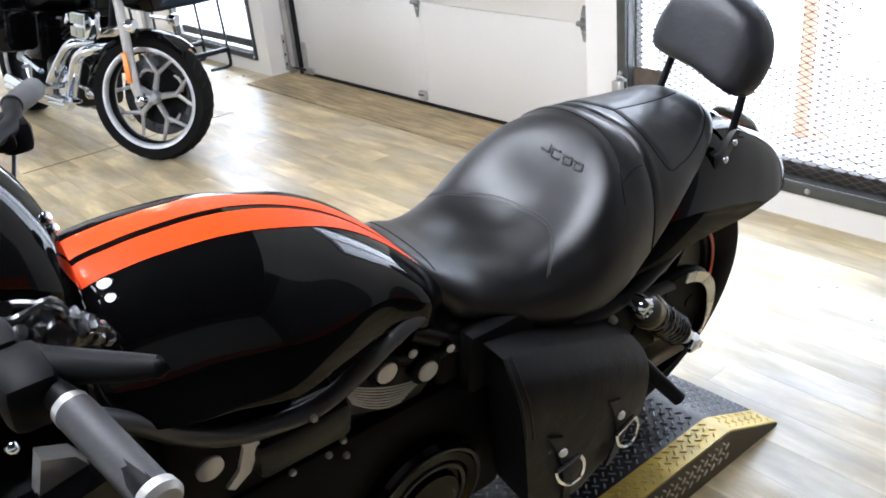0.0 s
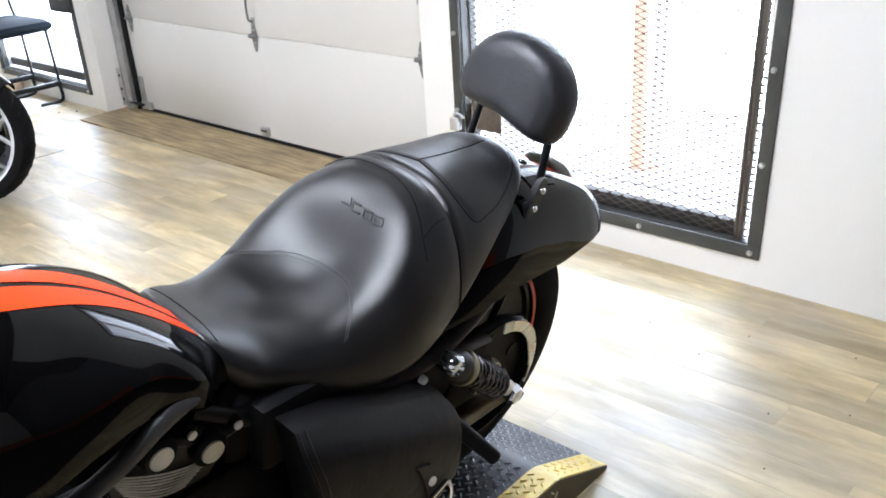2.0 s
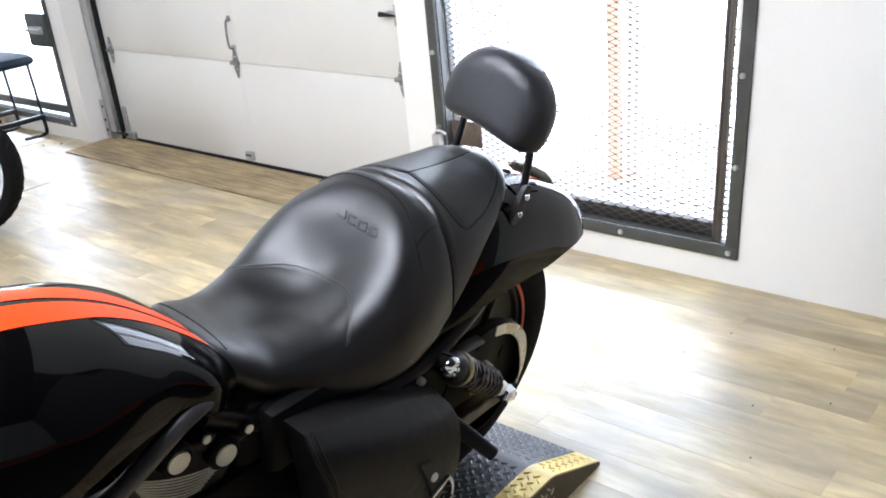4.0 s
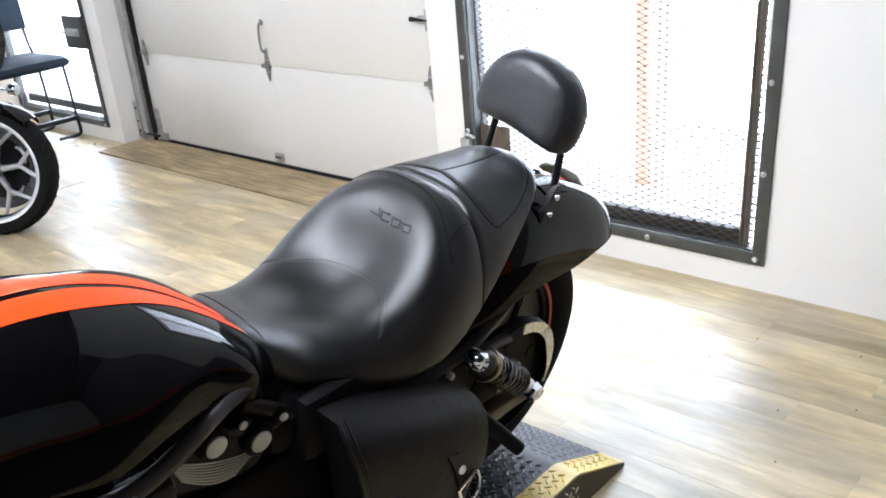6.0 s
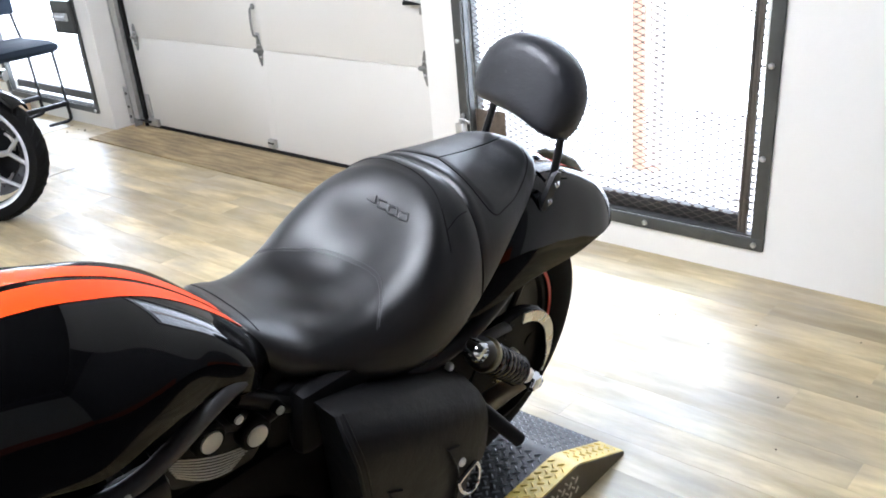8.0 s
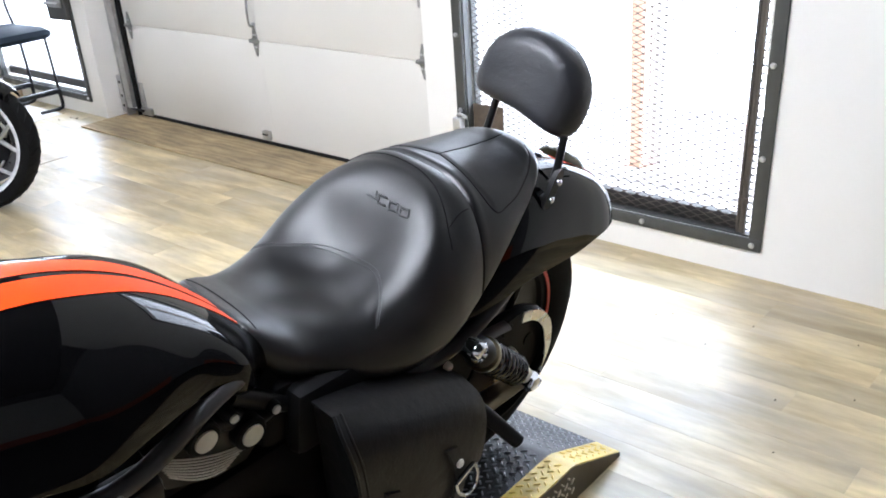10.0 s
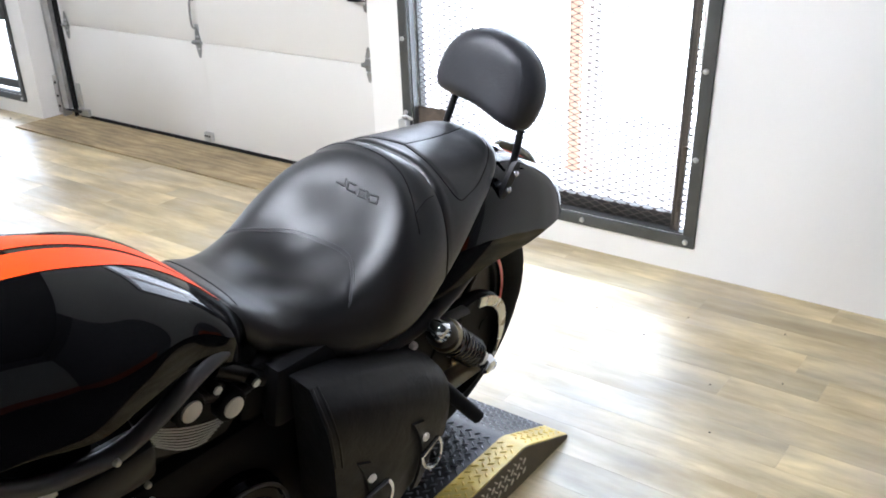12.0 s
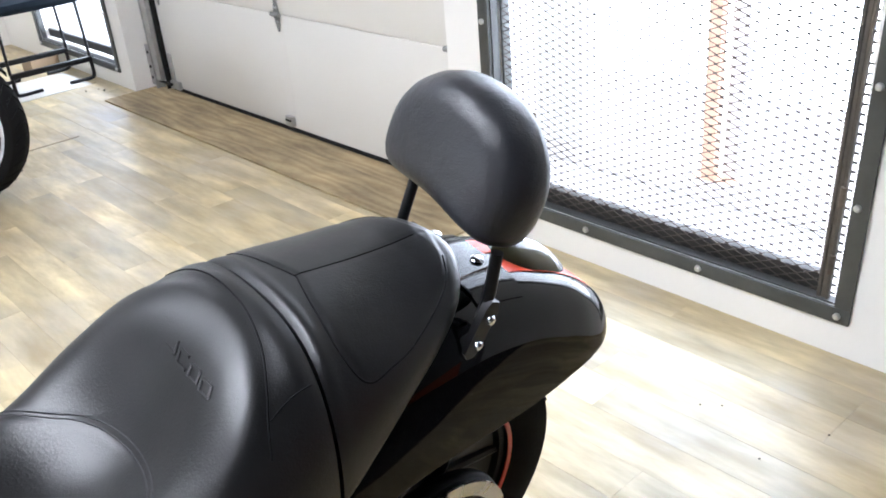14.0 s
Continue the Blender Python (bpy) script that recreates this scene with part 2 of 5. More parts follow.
def plywood_material():
    """Bare plywood with flowing grain."""
    mat = surface("bare plywood", (0.47, 0.365, 0.205), 0.6, vary=0.26, scale=4, fine=40, bump=0.2, spec=0.35, stretch=(2, 0.8, 1), dirt=(0.225, 0.175, 0.10))
    n, l = links_of(mat)
    b = n["Principled BSDF"]
    old = b.inputs["Base Color"].links[0].from_socket
    co, mp, wave = n.new("ShaderNodeTexCoord"), n.new("ShaderNodeMapping"), n.new("ShaderNodeTexWave")
    mp.inputs["Scale"].default_value = (1.0, 0.28, 1.0)
    wave.inputs["Scale"].default_value, wave.inputs["Distortion"].default_value, wave.inputs["Detail"].default_value = 7.0, 9.0, 2
    wave.inputs["Detail Scale"].default_value = 1.4
    l.new(co.outputs["Object"], mp.inputs["Vector"])
    l.new(mp.outputs[0], wave.inputs["Vector"])
    mix = n.new("ShaderNodeMix")
    mix.data_type, mix.blend_type = "RGBA", "MULTIPLY"
    mix.inputs["Factor"].default_value = 0.5
    ramp = n.new("ShaderNodeValToRGB")
    ramp.color_ramp.elements[0].color, ramp.color_ramp.elements[1].color = (0.55, 0.46, 0.36, 1), (1, 1, 1, 1)
    l.new(wave.outputs["Fac"], ramp.inputs["Fac"])
    l.new(old, mix.inputs["A"])
    l.new(ramp.outputs["Color"], mix.inputs["B"])
    l.new(mix.outputs["Result"], b.inputs["Base Color"])
    return mat


PLANK = plank_material()
PLY = plywood_material()


# ---- mesh helpers ----
def part(name, bm, material, parent=None, label="", smooth=True):
    """Links a bmesh as one mesh object, under a thing or a part."""
    me = bpy.data.meshes.new(name)
    bmesh.ops.recalc_face_normals(bm, faces=bm.faces)
    bm.to_mesh(me)
    bm.free()
    me.materials.append(material)
    if smooth:
        me.polygons.foreach_set("use_smooth", [True] * len(me.polygons))
        me.set_sharp_from_angle(angle=radians(38))
    ob = new(name, me)
    if parent:
        ob.parent = parent
    if label:
        ob["label"] = label
    return ob


def thing(name, label, category, m=None, group="", kind=""):
    ob = new(name)
    ob.empty_display_size = 0.1
    if m:
        ob.matrix_basis = m
    return tagged(ob, label, category, group, kind)


def box(bm, x0, x1, y0, y1, z0, z1, bevel=0.0, m=None):
    made = bmesh.ops.create_cube(bm, size=1)["verts"]
    mat = Matrix.Translation(((x0 + x1) / 2, (y0 + y1) / 2, (z0 + z1) / 2)) @ Matrix.Diagonal((abs(x1 - x0), abs(y1 - y0), abs(z1 - z0), 1))
    bmesh.ops.transform(bm, matrix=mat, verts=made)
    if bevel:
        edges = list({e for v in made for e in v.link_edges})
        r = bmesh.ops.bevel(bm, geom=edges, offset=bevel, segments=2, affect="EDGES", profile=0.5)
        made = list({v for f in r["faces"] for v in f.verts} | {v for v in made if v.is_valid})
    if m:
        bmesh.ops.transform(bm, matrix=m, verts=made)
    return bm


def block(*a, **k):
    return box(bmesh.new(), *a, **k)


def axis_frame(d):
    d = Vector(d).normalized()
    a = Vector((0, 0, 1)) if abs(d.z) < 0.9 else Vector((1, 0, 0))
    u = d.cross(a).normalized()
    return u, d.cross(u).normalized()


def rings(bm, loops, closed=True, caps=True):
    """Joins loops of points, each of the same length, into a skin."""
    vs = [[bm.verts.new(p) for p in loop] for loop in loops]
    n = len(loops[0])
    for a, b in zip(vs, vs[1:]):
        for i in range(n if closed else n - 1):
            j = (i + 1) % n
            bm.faces.new((a[i], a[j], b[j], b[i]))
    if caps and closed:
        bm.faces.new(vs[0][::-1])
        bm.faces.new(vs[-1])
    return bm


def smooth_line(pts, n):
    """Catmull-Rom through the points."""
    p = [Vector(q) for q in pts]
    p = [2 * p[0] - p[1]] + p + [2 * p[-1] - p[-2]]
    out = []
    for i in range(1, len(p) - 2):
        a, b, c, d = p[i - 1:i + 3]
        for k in range(n):
            t = k / n
            out.append(0.5 * (2 * b + (c - a) * t + (2 * a - 5 * b + 4 * c - d) * t * t + (3 * b - a - 3 * c + d) * t ** 3))
    return out + [p[-2]]


def tube(bm, pts, r, n=10, steps=6, flat=1.0):
    """A bent tube; r may be a list of radii along it."""
    line = smooth_line(pts, steps) if len(pts) > 2 and steps > 1 else [Vector(q) for q in pts]
    rs = np.interp(np.linspace(0, 1, len(line)), np.linspace(0, 1, len(r)), r) if isinstance(r, (list, tuple)) else [r] * len(line)
    rs = [float(a) for a in rs]
    loops, u = [], None
    for i, q in enumerate(line):
        d = (line[min(i + 1, len(line) - 1)] - line[max(i - 1, 0)]).normalized()
        if u is None:
            u = axis_frame(d)[0]
        u = (u - d * u.dot(d)).normalized()
        v = d.cross(u)
        loops.append([q + rs[i] * (math.cos(2 * math.pi * k / n) * u + flat * math.sin(2 * math.pi * k / n) * v) for k in range(n)])
    return rings(bm, loops)


def rod(bm, p, q, r, n=14, r2=None):
    return tube(bm, [p, q], [r, r if r2 is None else r2], n, 1)


def lathe(bm, where, axis, profile, n=32, closed=False):
    """Turns (radius, height along the axis) round the axis."""
    w, d = Vector(where), Vector(axis).normalized()
    u, v = axis_frame(d)
    loops = [[w + d * h + max(r, 1e-5) * (math.cos(2 * math.pi * k / n) * u + math.sin(2 * math.pi * k / n) * v) for k in range(n)] for r, h in profile]
    if closed:
        loops.append(loops[0])
    rings(bm, loops, caps=not closed)
    if closed:
        bmesh.ops.remove_doubles(bm, verts=bm.verts, dist=1e-6)
    return bm


def curve(xs, ys):
    """A smooth function through the points."""
    xs, ys = np.array(xs, float), np.array(ys, float)
    m = np.gradient(ys, xs)

    def f(x):
        x = min(max(x, xs[0]), xs[-1])
        i = min(int(np.searchsorted(xs, x, side="right")) - 1, len(xs) - 2)
        h = xs[i + 1] - xs[i]
        t = (x - xs[i]) / h
        return float((2 * t ** 3 - 3 * t * t + 1) * ys[i] + (t ** 3 - 2 * t * t + t) * h * m[i] + (3 * t * t - 2 * t ** 3) * ys[i + 1] + (t ** 3 - t * t) * h * m[i + 1])
    return f


def bolt(bm, where, axis, r, h=0.006):
    """A domed bolt head."""
    return lathe(bm, where, axis, [(r, 0), (r, h * 0.5), (r * 0.8, h * 0.85), (r * 0.4, h), (0, h)], 12)


def bolts(name, places, axis, r, h, material, parent):
    """One bolt head after another, each an object on one shared mesh."""
    first = part(name, bolt(bmesh.new(), (0, 0, 0), axis, r, h), material, parent)
    first.location = places[0]
    for p in places[1:]:
        ob = new(name, first.data)
        ob.parent, ob.location = parent, p
    return first


# ---- the large structure ----
WX, WT = 2.824, 0.15            # inner face and thickness of the wall with the doors
ROOM = (-4.2, WX, -5.0, 7.0, 3.1)
GATE = (1.122, 2.285, 0.137, 2.12)   # clear opening of the mesh gate: y0, y1, z0, z1
BAY = (2.49, 5.058, 0.0, 2.25)       # garage bay
LEFT = (5.23, 6.33, 0.121, 2.12)     # mesh window past the bay


def wall_east():
    bm = bmesh.new()
    x0, x1 = WX, WX + WT
    top = ROOM[4]
    box(bm, x0, x1, -0.4, GATE[0], 0, top)
    box(bm, x0, x1, GATE[0], GATE[1], 0, GATE[2])
    box(bm, x0, x1, GATE[0], GATE[1], GATE[3], top)
    box(bm, x0, x1, GATE[1], BAY[0], 0, top)
    box(bm, x0, x1, BAY[0], BAY[1], BAY[3], top)
    box(bm, x0, x1, BAY[1], LEFT[0], 0, top)
    box(bm, x0, x1, LEFT[0], LEFT[1], 0, LEFT[2])
    box(bm, x0, x1, LEFT[0], LEFT[1], LEFT[3], top)
    box(bm, x0, x1, LEFT[1], ROOM[3] + 0.15, 0, top)
    return tagged(part("wall_east", bm, WALL, smooth=False), "white painted plaster wall with a garage bay, a gate and a window", "wall", kind="structure")


wall_east()
# Out of view; its colour is dimmed to darken what the tank reflects.
tagged(part("wall_east_2", block(WX, WX + WT, ROOM[2] - 0.15, -0.403, 0, ROOM[4]), DIMWALL, smooth=False), "unseen stretch of the same wall, dimmed to grey for the reflections", "wall", kind="structure")
tagged(part("baseboard_2", block(WX - 0.012, WX, ROOM[2] + 0.012, -0.80, 0.0, 0.30, bevel=0.003), REDTRIM, smooth=False), "tall red painted baseboard", "baseboard", kind="structure")
# Unseen bands added to darken the upper walls in the tank's reflection.
tagged(part("trim_south", block(ROOM[0], WX, ROOM[2], ROOM[2] + 0.02, 2.6, ROOM[4], bevel=0.003), CEIL, smooth=False), "unseen dark band added to the upper wall for the reflections", "trim", kind="structure")
tagged(part("trim_east", block(WX - 0.02, WX, ROOM[2] + 0.02, -0.403, 2.6, ROOM[4], bevel=0.003), CEIL, smooth=False), "unseen dark band added to the upper wall for the reflections", "trim", kind="structure")
WEST_GAP = (3.45, 4.35, 0.4, 2.4)      # unseen opening added in the opposite wall, lets fill light in


def wall_west():
    bm = bmesh.new()
    x0, x1 = ROOM[0] - 0.15, ROOM[0]
    box(bm, x0, x1, ROOM[2] - 0.15, WEST_GAP[0], 0, ROOM[4])
    box(bm, x0, x1, WEST_GAP[1], ROOM[3] + 0.15, 0, ROOM[4])
    box(bm, x0, x1, WEST_GAP[0], WEST_GAP[1], 0, WEST_GAP[2])
    box(bm, x0, x1, WEST_GAP[0], WEST_GAP[1], WEST_GAP[3], ROOM[4])
    return tagged(part("wall_west", bm, WALL, smooth=False), "plain white painted wall with an unseen opening added for fill light", "wall", kind="structure")


wall_west()
tagged(part("wall_south", block(ROOM[0], ROOM[1], ROOM[2] - 0.15, ROOM[2], 0, ROOM[4]), WALL, smooth=False), "plain white painted wall", "wall", kind="structure")
tagged(part("baseboard", block(ROOM[0], ROOM[1], ROOM[2], ROOM[2] + 0.012, 0.0, 0.36, bevel=0.003), REDTRIM, smooth=False), "tall red painted baseboard", "baseboard", kind="structure")
# Glowing sheet added out of view as a fill light.
tagged(part("backdrop_west", block(-5.42, -5.4, -1.5, 8.5, -0.02, 4), WESTGLOW, smooth=False), "unseen glowing sheet added outside the west wall for fill light", "backdrop", kind="structure")
tagged(part("wall_north", block(ROOM[0], ROOM[1], ROOM[3], ROOM[3] + 0.15, 0, ROOM[4]), WALL, smooth=False), "plain white painted plaster wall", "wall", kind="structure")
tagged(part("ceiling", block(ROOM[0], ROOM[1], ROOM[2], ROOM[3], ROOM[4], ROOM[4] + 0.1), CEIL, smooth=False), "plain dark painted ceiling", "ceiling", kind="structure")
tagged(part("ground", block(-40, 60, -40, 50, -0.3, -0.02), CONCRETE, smooth=False), "pale bright concrete yard ground", "ground", kind="structure")
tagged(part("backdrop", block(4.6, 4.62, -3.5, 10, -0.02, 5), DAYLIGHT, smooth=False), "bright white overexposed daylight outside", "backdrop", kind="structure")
FLOOR = tagged(part("floor", block(ROOM[0], WX + 0.02, ROOM[2], ROOM[3], -0.02, -0.004), UNDERLAY, smooth=False), "tan and grey wood-look vinyl plank floor", "floor", kind="structure")
# Cover added out of view, so the bike's near side reflects dark.
tagged(part("carpet", block(ROOM[0] + 0.01, WX - 0.014, ROOM[2] + 0.014, 0.12, 0.0005, 0.007, bevel=0.003), DARKCOVER, smooth=False), "unseen dark cover added over the other half of the floor to darken reflections", "carpet", kind="structure")
tagged(part("threshold", block(WX + 0.02, WX + WT + 0.1, BAY[0], BAY[1], -0.02, 0.0), PLY, smooth=False), "bare wooden threshold under the garage door", "threshold", kind="structure")


def kerb():
    bm = block(3.46, 3.76, 0.4, 3.4, -0.02, -0.012, bevel=0.003)
    return tagged(part("kerb", bm, KERBGREY), "low flat weathered grey kerb strip in the yard", "kerb", kind="structure")


kerb()

# ---- garage door with its hardware ----
DX = 2.975


def garage_door():
    door = thing("garage_door", "closed white sectional garage door with galvanised hardware", "garage door")
    y0, y1 = BAY[0] - 0.04, 4.905
    joints = (0.016, 0.533, 1.066, 1.6, 2.16)
    for a, b in zip(joints, joints[1:]):
        part("section", block(DX, DX + 0.045, y0, y1, a + 0.0008, b - 0.0008, bevel=0.003), DOOR, door)
    for s in range(4):
        bm = block(DX - 0.0007, DX + 0.002, 3.71, 3.77, joints[s] + 0.006, joints[s + 1] - 0.006, bevel=0.0006)
        part("stile", bm, DOOR, door)
    part("bottom_seal", block(DX - 0.006, DX + 0.04, y0, y1, 0.0, 0.0165, bevel=0.004), RUBBERSEAL, door, "dark rubber seal along the floor")

    def hinge(y, z, name="hinge"):
        bm = bmesh.new()
        # pointed leaf above and below the joint, with a barrel
        for s in (1, -1):
            pts = [(y - 0.022, z), (y + 0.022, z), (y + 0.013, z + s * 0.045), (y + 0.004, z + s * 0.075), (y - 0.004, z + s * 0.075), (y - 0.013, z + s * 0.045)]
            rings(bm, [[(DX - 0.001, a, b) for a, b in pts], [(DX - 0.006, a, b) for a, b in pts]])
        rod(bm, (DX - 0.012, y - 0.03, z), (DX - 0.012, y + 0.03, z), 0.010, 10)
        box(bm, DX - 0.012, DX - 0.002, y - 0.022, y + 0.022, z - 0.012, z + 0.012, bevel=0.002)
        h = part(name, bm, HINGE, door)
        bolts("hinge_bolt", [(DX - 0.006, y + e * 0.008, z + s * 0.03) for s in (1, -1) for e in (1, -1)], (-1, 0, 0), 0.005, 0.006, GALV, h)
        return h

    for k in (1, 2, 3):
        for y in (3.737, 2.63, 4.868):
            hinge(y, joints[k])
    # lift handle above the middle hinge
    bm = bmesh.new()
    tube(bm, [(DX - 0.004, 3.737, 0.602), (DX - 0.03, 3.732, 0.615), (DX - 0.042, 3.722, 0.66), (DX - 0.036, 3.726, 0.71), (DX - 0.022, 3.736, 0.740), (DX - 0.004, 3.740, 0.745)], 0.0056, 10)
    bm2 = block(DX - 0.005, DX, 3.722, 3.752, 0.585, 0.622, bevel=0.002)
    lathe(bm, (DX, 3.740, 0.748), (-1, 0, 0), [(0.015, 0), (0.015, 0.004), (0.006, 0.007), (0, 0.008)], 16)
    handle = part("handle", bm, HINGE, door, "dark bent steel lift handle")
    part("base_plate", bm2, GALV, handle)
    # bracket on the bottom rail
    bm = block(DX - 0.022, DX, 3.72, 3.775, 0.028, 0.075, bevel=0.003)
    br = part("bottom_bracket", bm, GALV, door)
    bolts("bracket_bolt", [(DX - 0.022, 3.747 + i * 0.016, 0.058) for i in (-1, 0, 1)], (-1, 0, 0), 0.005, 0.006, SATIN, br)
    # slide bolt
    bm = block(DX - 0.010, DX, 2.585, 2.635, 0.755, 0.845, bevel=0.003)
    box(bm, DX - 0.022, DX - 0.010, 2.61, 2.665, 0.787, 0.820, bevel=0.004)
    sb = part("slide_bolt", bm, GALV, door, "galvanised slide bolt with a black knob")
    b2 = bmesh.new()
    tube(b2, [(DX - 0.015, 2.60, 0.80), (DX - 0.02, 2.66, 0.803), (DX - 0.026, 2.70, 0.806)], [0.006, 0.008, 0.011], 10)
    part("bar", b2, SATIN, sb)
    # corner bracket at the floor
    bm = block(DX - 0.02, DX, 4.80, 4.90, 0.012, 0.055, bevel=0.004)
    box(bm, DX - 0.008, DX, 4.86, 4.90, 0.05, 0.20, bevel=0.002)
    cb = part("corner_bracket", bm, GALV, door)
    b2 = bmesh.new()
    rod(b2, (DX - 0.03, 4.86, 0.04), (DX - 0.03, 4.99, 0.04), 0.008)
    part("roller_pin", b2, SATIN, cb)
    part("pull_rope_plate", block(DX - 0.004, DX, 2.60, 2.66, 0.10, 0.165, bevel=0.001), GALV, door)
    return door


garage_door()
for n, (a, b) in enumerate(((4.895, 5.20), (2.35, 2.62))):
    tagged(part(f"jamb_{n + 1}", block(WX + WT + 0.053, WX + WT + 0.12, a, b, 0, 2.4), WALL, smooth=False), "white painted door jamb", "jamb", kind="structure")
tagged(part("door_head", block(WX + WT + 0.055, WX + WT + 0.12, 2.62, 4.895, 2.14, 2.4), WALL, smooth=False), "white painted door head", "jamb", kind="structure")


def door_track(y, side):
    """A vertical roller track with its floor angle."""
    tr = thing("door_track", "galvanised vertical roller track bolted beside the garage door", "door track")
    bm = bmesh.new()
    box(bm, DX - 0.045, DX - 0.042, y - 0.028, y + 0.028, 0.05, 2.2)
    box(bm, DX - 0.045, DX + 0.005, y - 0.028, y - 0.025, 0.05, 2.2)
    box(bm, DX - 0.045, DX + 0.005, y + 0.025, y + 0.028, 0.05, 2.2)
    part("channel", bm, GALV, tr)
    bm = block(DX - 0.05, DX + 0.0, y + side * 0.03, y + side * 0.036, 0.0, 2.2)
    box(bm, DX - 0.052, DX - 0.047, y + side * 0.03, y + side * 0.075, 0.02, 0.24, bevel=0.001)
    ang = part("angle", bm, GALV, tr)
    bolts("track_bolt", [(DX - 0.052, y + side * 0.05, z) for z in (0.06, 0.12, 0.20)], (-1, 0, 0), 0.008, 0.006, SATIN, ang)
    part("weather_strip", block(DX - 0.02, DX + 0.01, y - side * 0.041, y - side * 0.030, 0.0, 2.2, bevel=0.003), RUBBERSEAL, tr)
    return tr


door_track(4.975, 1)
door_track(2.555, -1)

# ---- plywood strip in front of the bay, litter on the floor ----


def plywood():
    bm = block(2.632, WX + 0.018, 2.36, 5.03, 0.0, 0.009, bevel=0.002)
    return tagged(part("plywood_strip", bm, PLY, smooth=False), "worn bare plywood strip lying before the garage door", "plywood")


plywood()


# ---- mesh gate and mesh window ----
def expanded_mesh(x, y0, y1, z0, z1):
    """Expanded metal: wavy strands that meet at thick knots."""
    lw, sw, w, d = 0.0508, 0.0117, 0.0013, 0.0014
    vs, fs = [], []

    def bar(ya, za, yb, zb, h):
        i = len(vs)
        for yy, zz in ((ya, za), (yb, zb)):
            for dx in (0, d):
                for dz in (-h, h):
                    vs.append((x + dx, yy, zz + dz))
        fs.extend([(i, i + 1, i + 5, i + 4), (i + 2, i + 6, i + 7, i + 3), (i, i + 4, i + 6, i + 2), (i + 1, i + 3, i + 7, i + 5), (i, i + 2, i + 3, i + 1), (i + 4, i + 5, i + 7, i + 6)])
    rows = int((z1 - z0) / sw)
    cols = int((y1 - y0) / (lw / 2))
    for r in range(rows):
        zc = z0 + (r + 0.5) * sw
        for c in range(cols):
            ya, yb = y0 + c * lw / 2, y0 + (c + 1) * lw / 2
            s = 1 if (c + r) % 2 else -1
            bar(ya, zc + s * (sw / 2 - w), yb, zc - s * (sw / 2 - w), w)
            if (c + r) % 2:
                bar(ya - 0.005, zc + sw / 2, ya + 0.005, zc + sw / 2, 0.0014)
    me = bpy.data.meshes.new("mesh_sheet")
    me.from_pydata(vs, [], fs)
    me.materials.append(MESH)
    return me


def mesh_gate(name, opening, label, category, f=0.05, mesh=True):
    y0, y1, z0, z1 = opening
    g = thing(name, label, category)
    for nm, b in (("frame_rail", (y0 - f, y1 + f, z0 - f, z0)), ("frame_rail", (y0 - f, y1 + f, z1, z1 + f)), ("frame_stile", (y0 - f, y0, z0, z1)), ("frame_stile", (y1, y1 + f, z0, z1))):
        bar = part(nm, block(WX - 0.012, WX - 0.001, *b, bevel=0.002), STEEL, g)
        if nm == "frame_rail":
            n = max(2, round((b[1] - b[0]) / 0.40))
            at = [(WX - 0.012, b[0] + 0.028 + (b[1] - b[0] - 0.056) * k / n, (b[2] + b[3]) / 2) for k in range(n + 1)]
        else:
            at = [(WX - 0.012, b[0] + 0.024, 0.41 + 0.29 * k) for k in range(6)]
        bolts("frame_bolt", at, (-1, 0, 0), 0.0095, 0.009, GALV, bar)
        # inner flange
    bm = bmesh.new()
    box(bm, WX, WX + 0.03, y1 - 0.005, y1, z0, z1)
    box(bm, WX, WX + 0.03, y0, y1, z0, z0 + 0.005)
    part("flange", bm, STEEL, g)
    if not mesh:
        return g
    sheet = new("mesh_sheet", expanded_mesh(WX + 0.030, y0, y1, z0, z1))
    sheet.parent = g
    tagged(sheet, "diamond pattern of weathered expanded steel", kind="stuff")
    return g


def lean(thing_):
    """The hinge side of the gate leans a little out of plumb."""
    for ob in [o for o in bpy.data.objects if o.parent and (o.parent == thing_ or o.parent.parent == thing_)]:
        if ob.location.length > 0:
            p = ob.location
            ob.location = (p.x, p.y + 0.012 * (2.33 - p.y) - 0.029 * (p.z - 0.09) * (2.33 - p.y), p.z)
            continue
        for v in ob.data.vertices:
            k = (2.33 - v.co.y) / 1.25
            v.co.y += (0.013 - 0.036 * (v.co.z - 0.09)) * k


gate = mesh_gate("mesh_gate", GATE, "closed dark steel gate of expanded metal mesh, bolted on", "gate", 0.042)
part("sill_bar", block(WX + 0.036, WX + 0.07, GATE[0] + 0.06, GATE[1] - 0.04, GATE[2], GATE[2] + 0.052, bevel=0.003), SILLSTEEL, gate)
part("closing_stile", block(WX + 0.035, WX + 0.07, GATE[1] - 0.016, GATE[1] - 0.006, GATE[2], GATE[3], bevel=0.003), STEEL, gate)
for a, b, d in ((0.026, 0.034, 0.006), (0.0355, 0.046, 0.010), (0.0475, 0.057, 0.008)):
    post = part("hinge_post", block(WX + d, WX + 0.022, GATE[0] + a, GATE[0] + b, GATE[2] + 0.002, GATE[3], bevel=0.002), POSTRUST, gate, "grey steel hinge post stained with rust")
for z in (0.24, 0.42, 1.2):
    bm = bmesh.new()
    rod(bm, (WX + 0.006, GATE[0] + 0.030, z - 0.025), (WX + 0.006, GATE[0] + 0.030, z + 0.025), 0.008)
    part("hinge", bm, RUST, post)
bm = block(WX + 0.028, WX + 0.034, GATE[1] - 0.15, GATE[1] - 0.006, 0.33, 0.43, bevel=0.002)
part("lock_plate", bm, RUST, gate, "rusty steel lock plate")
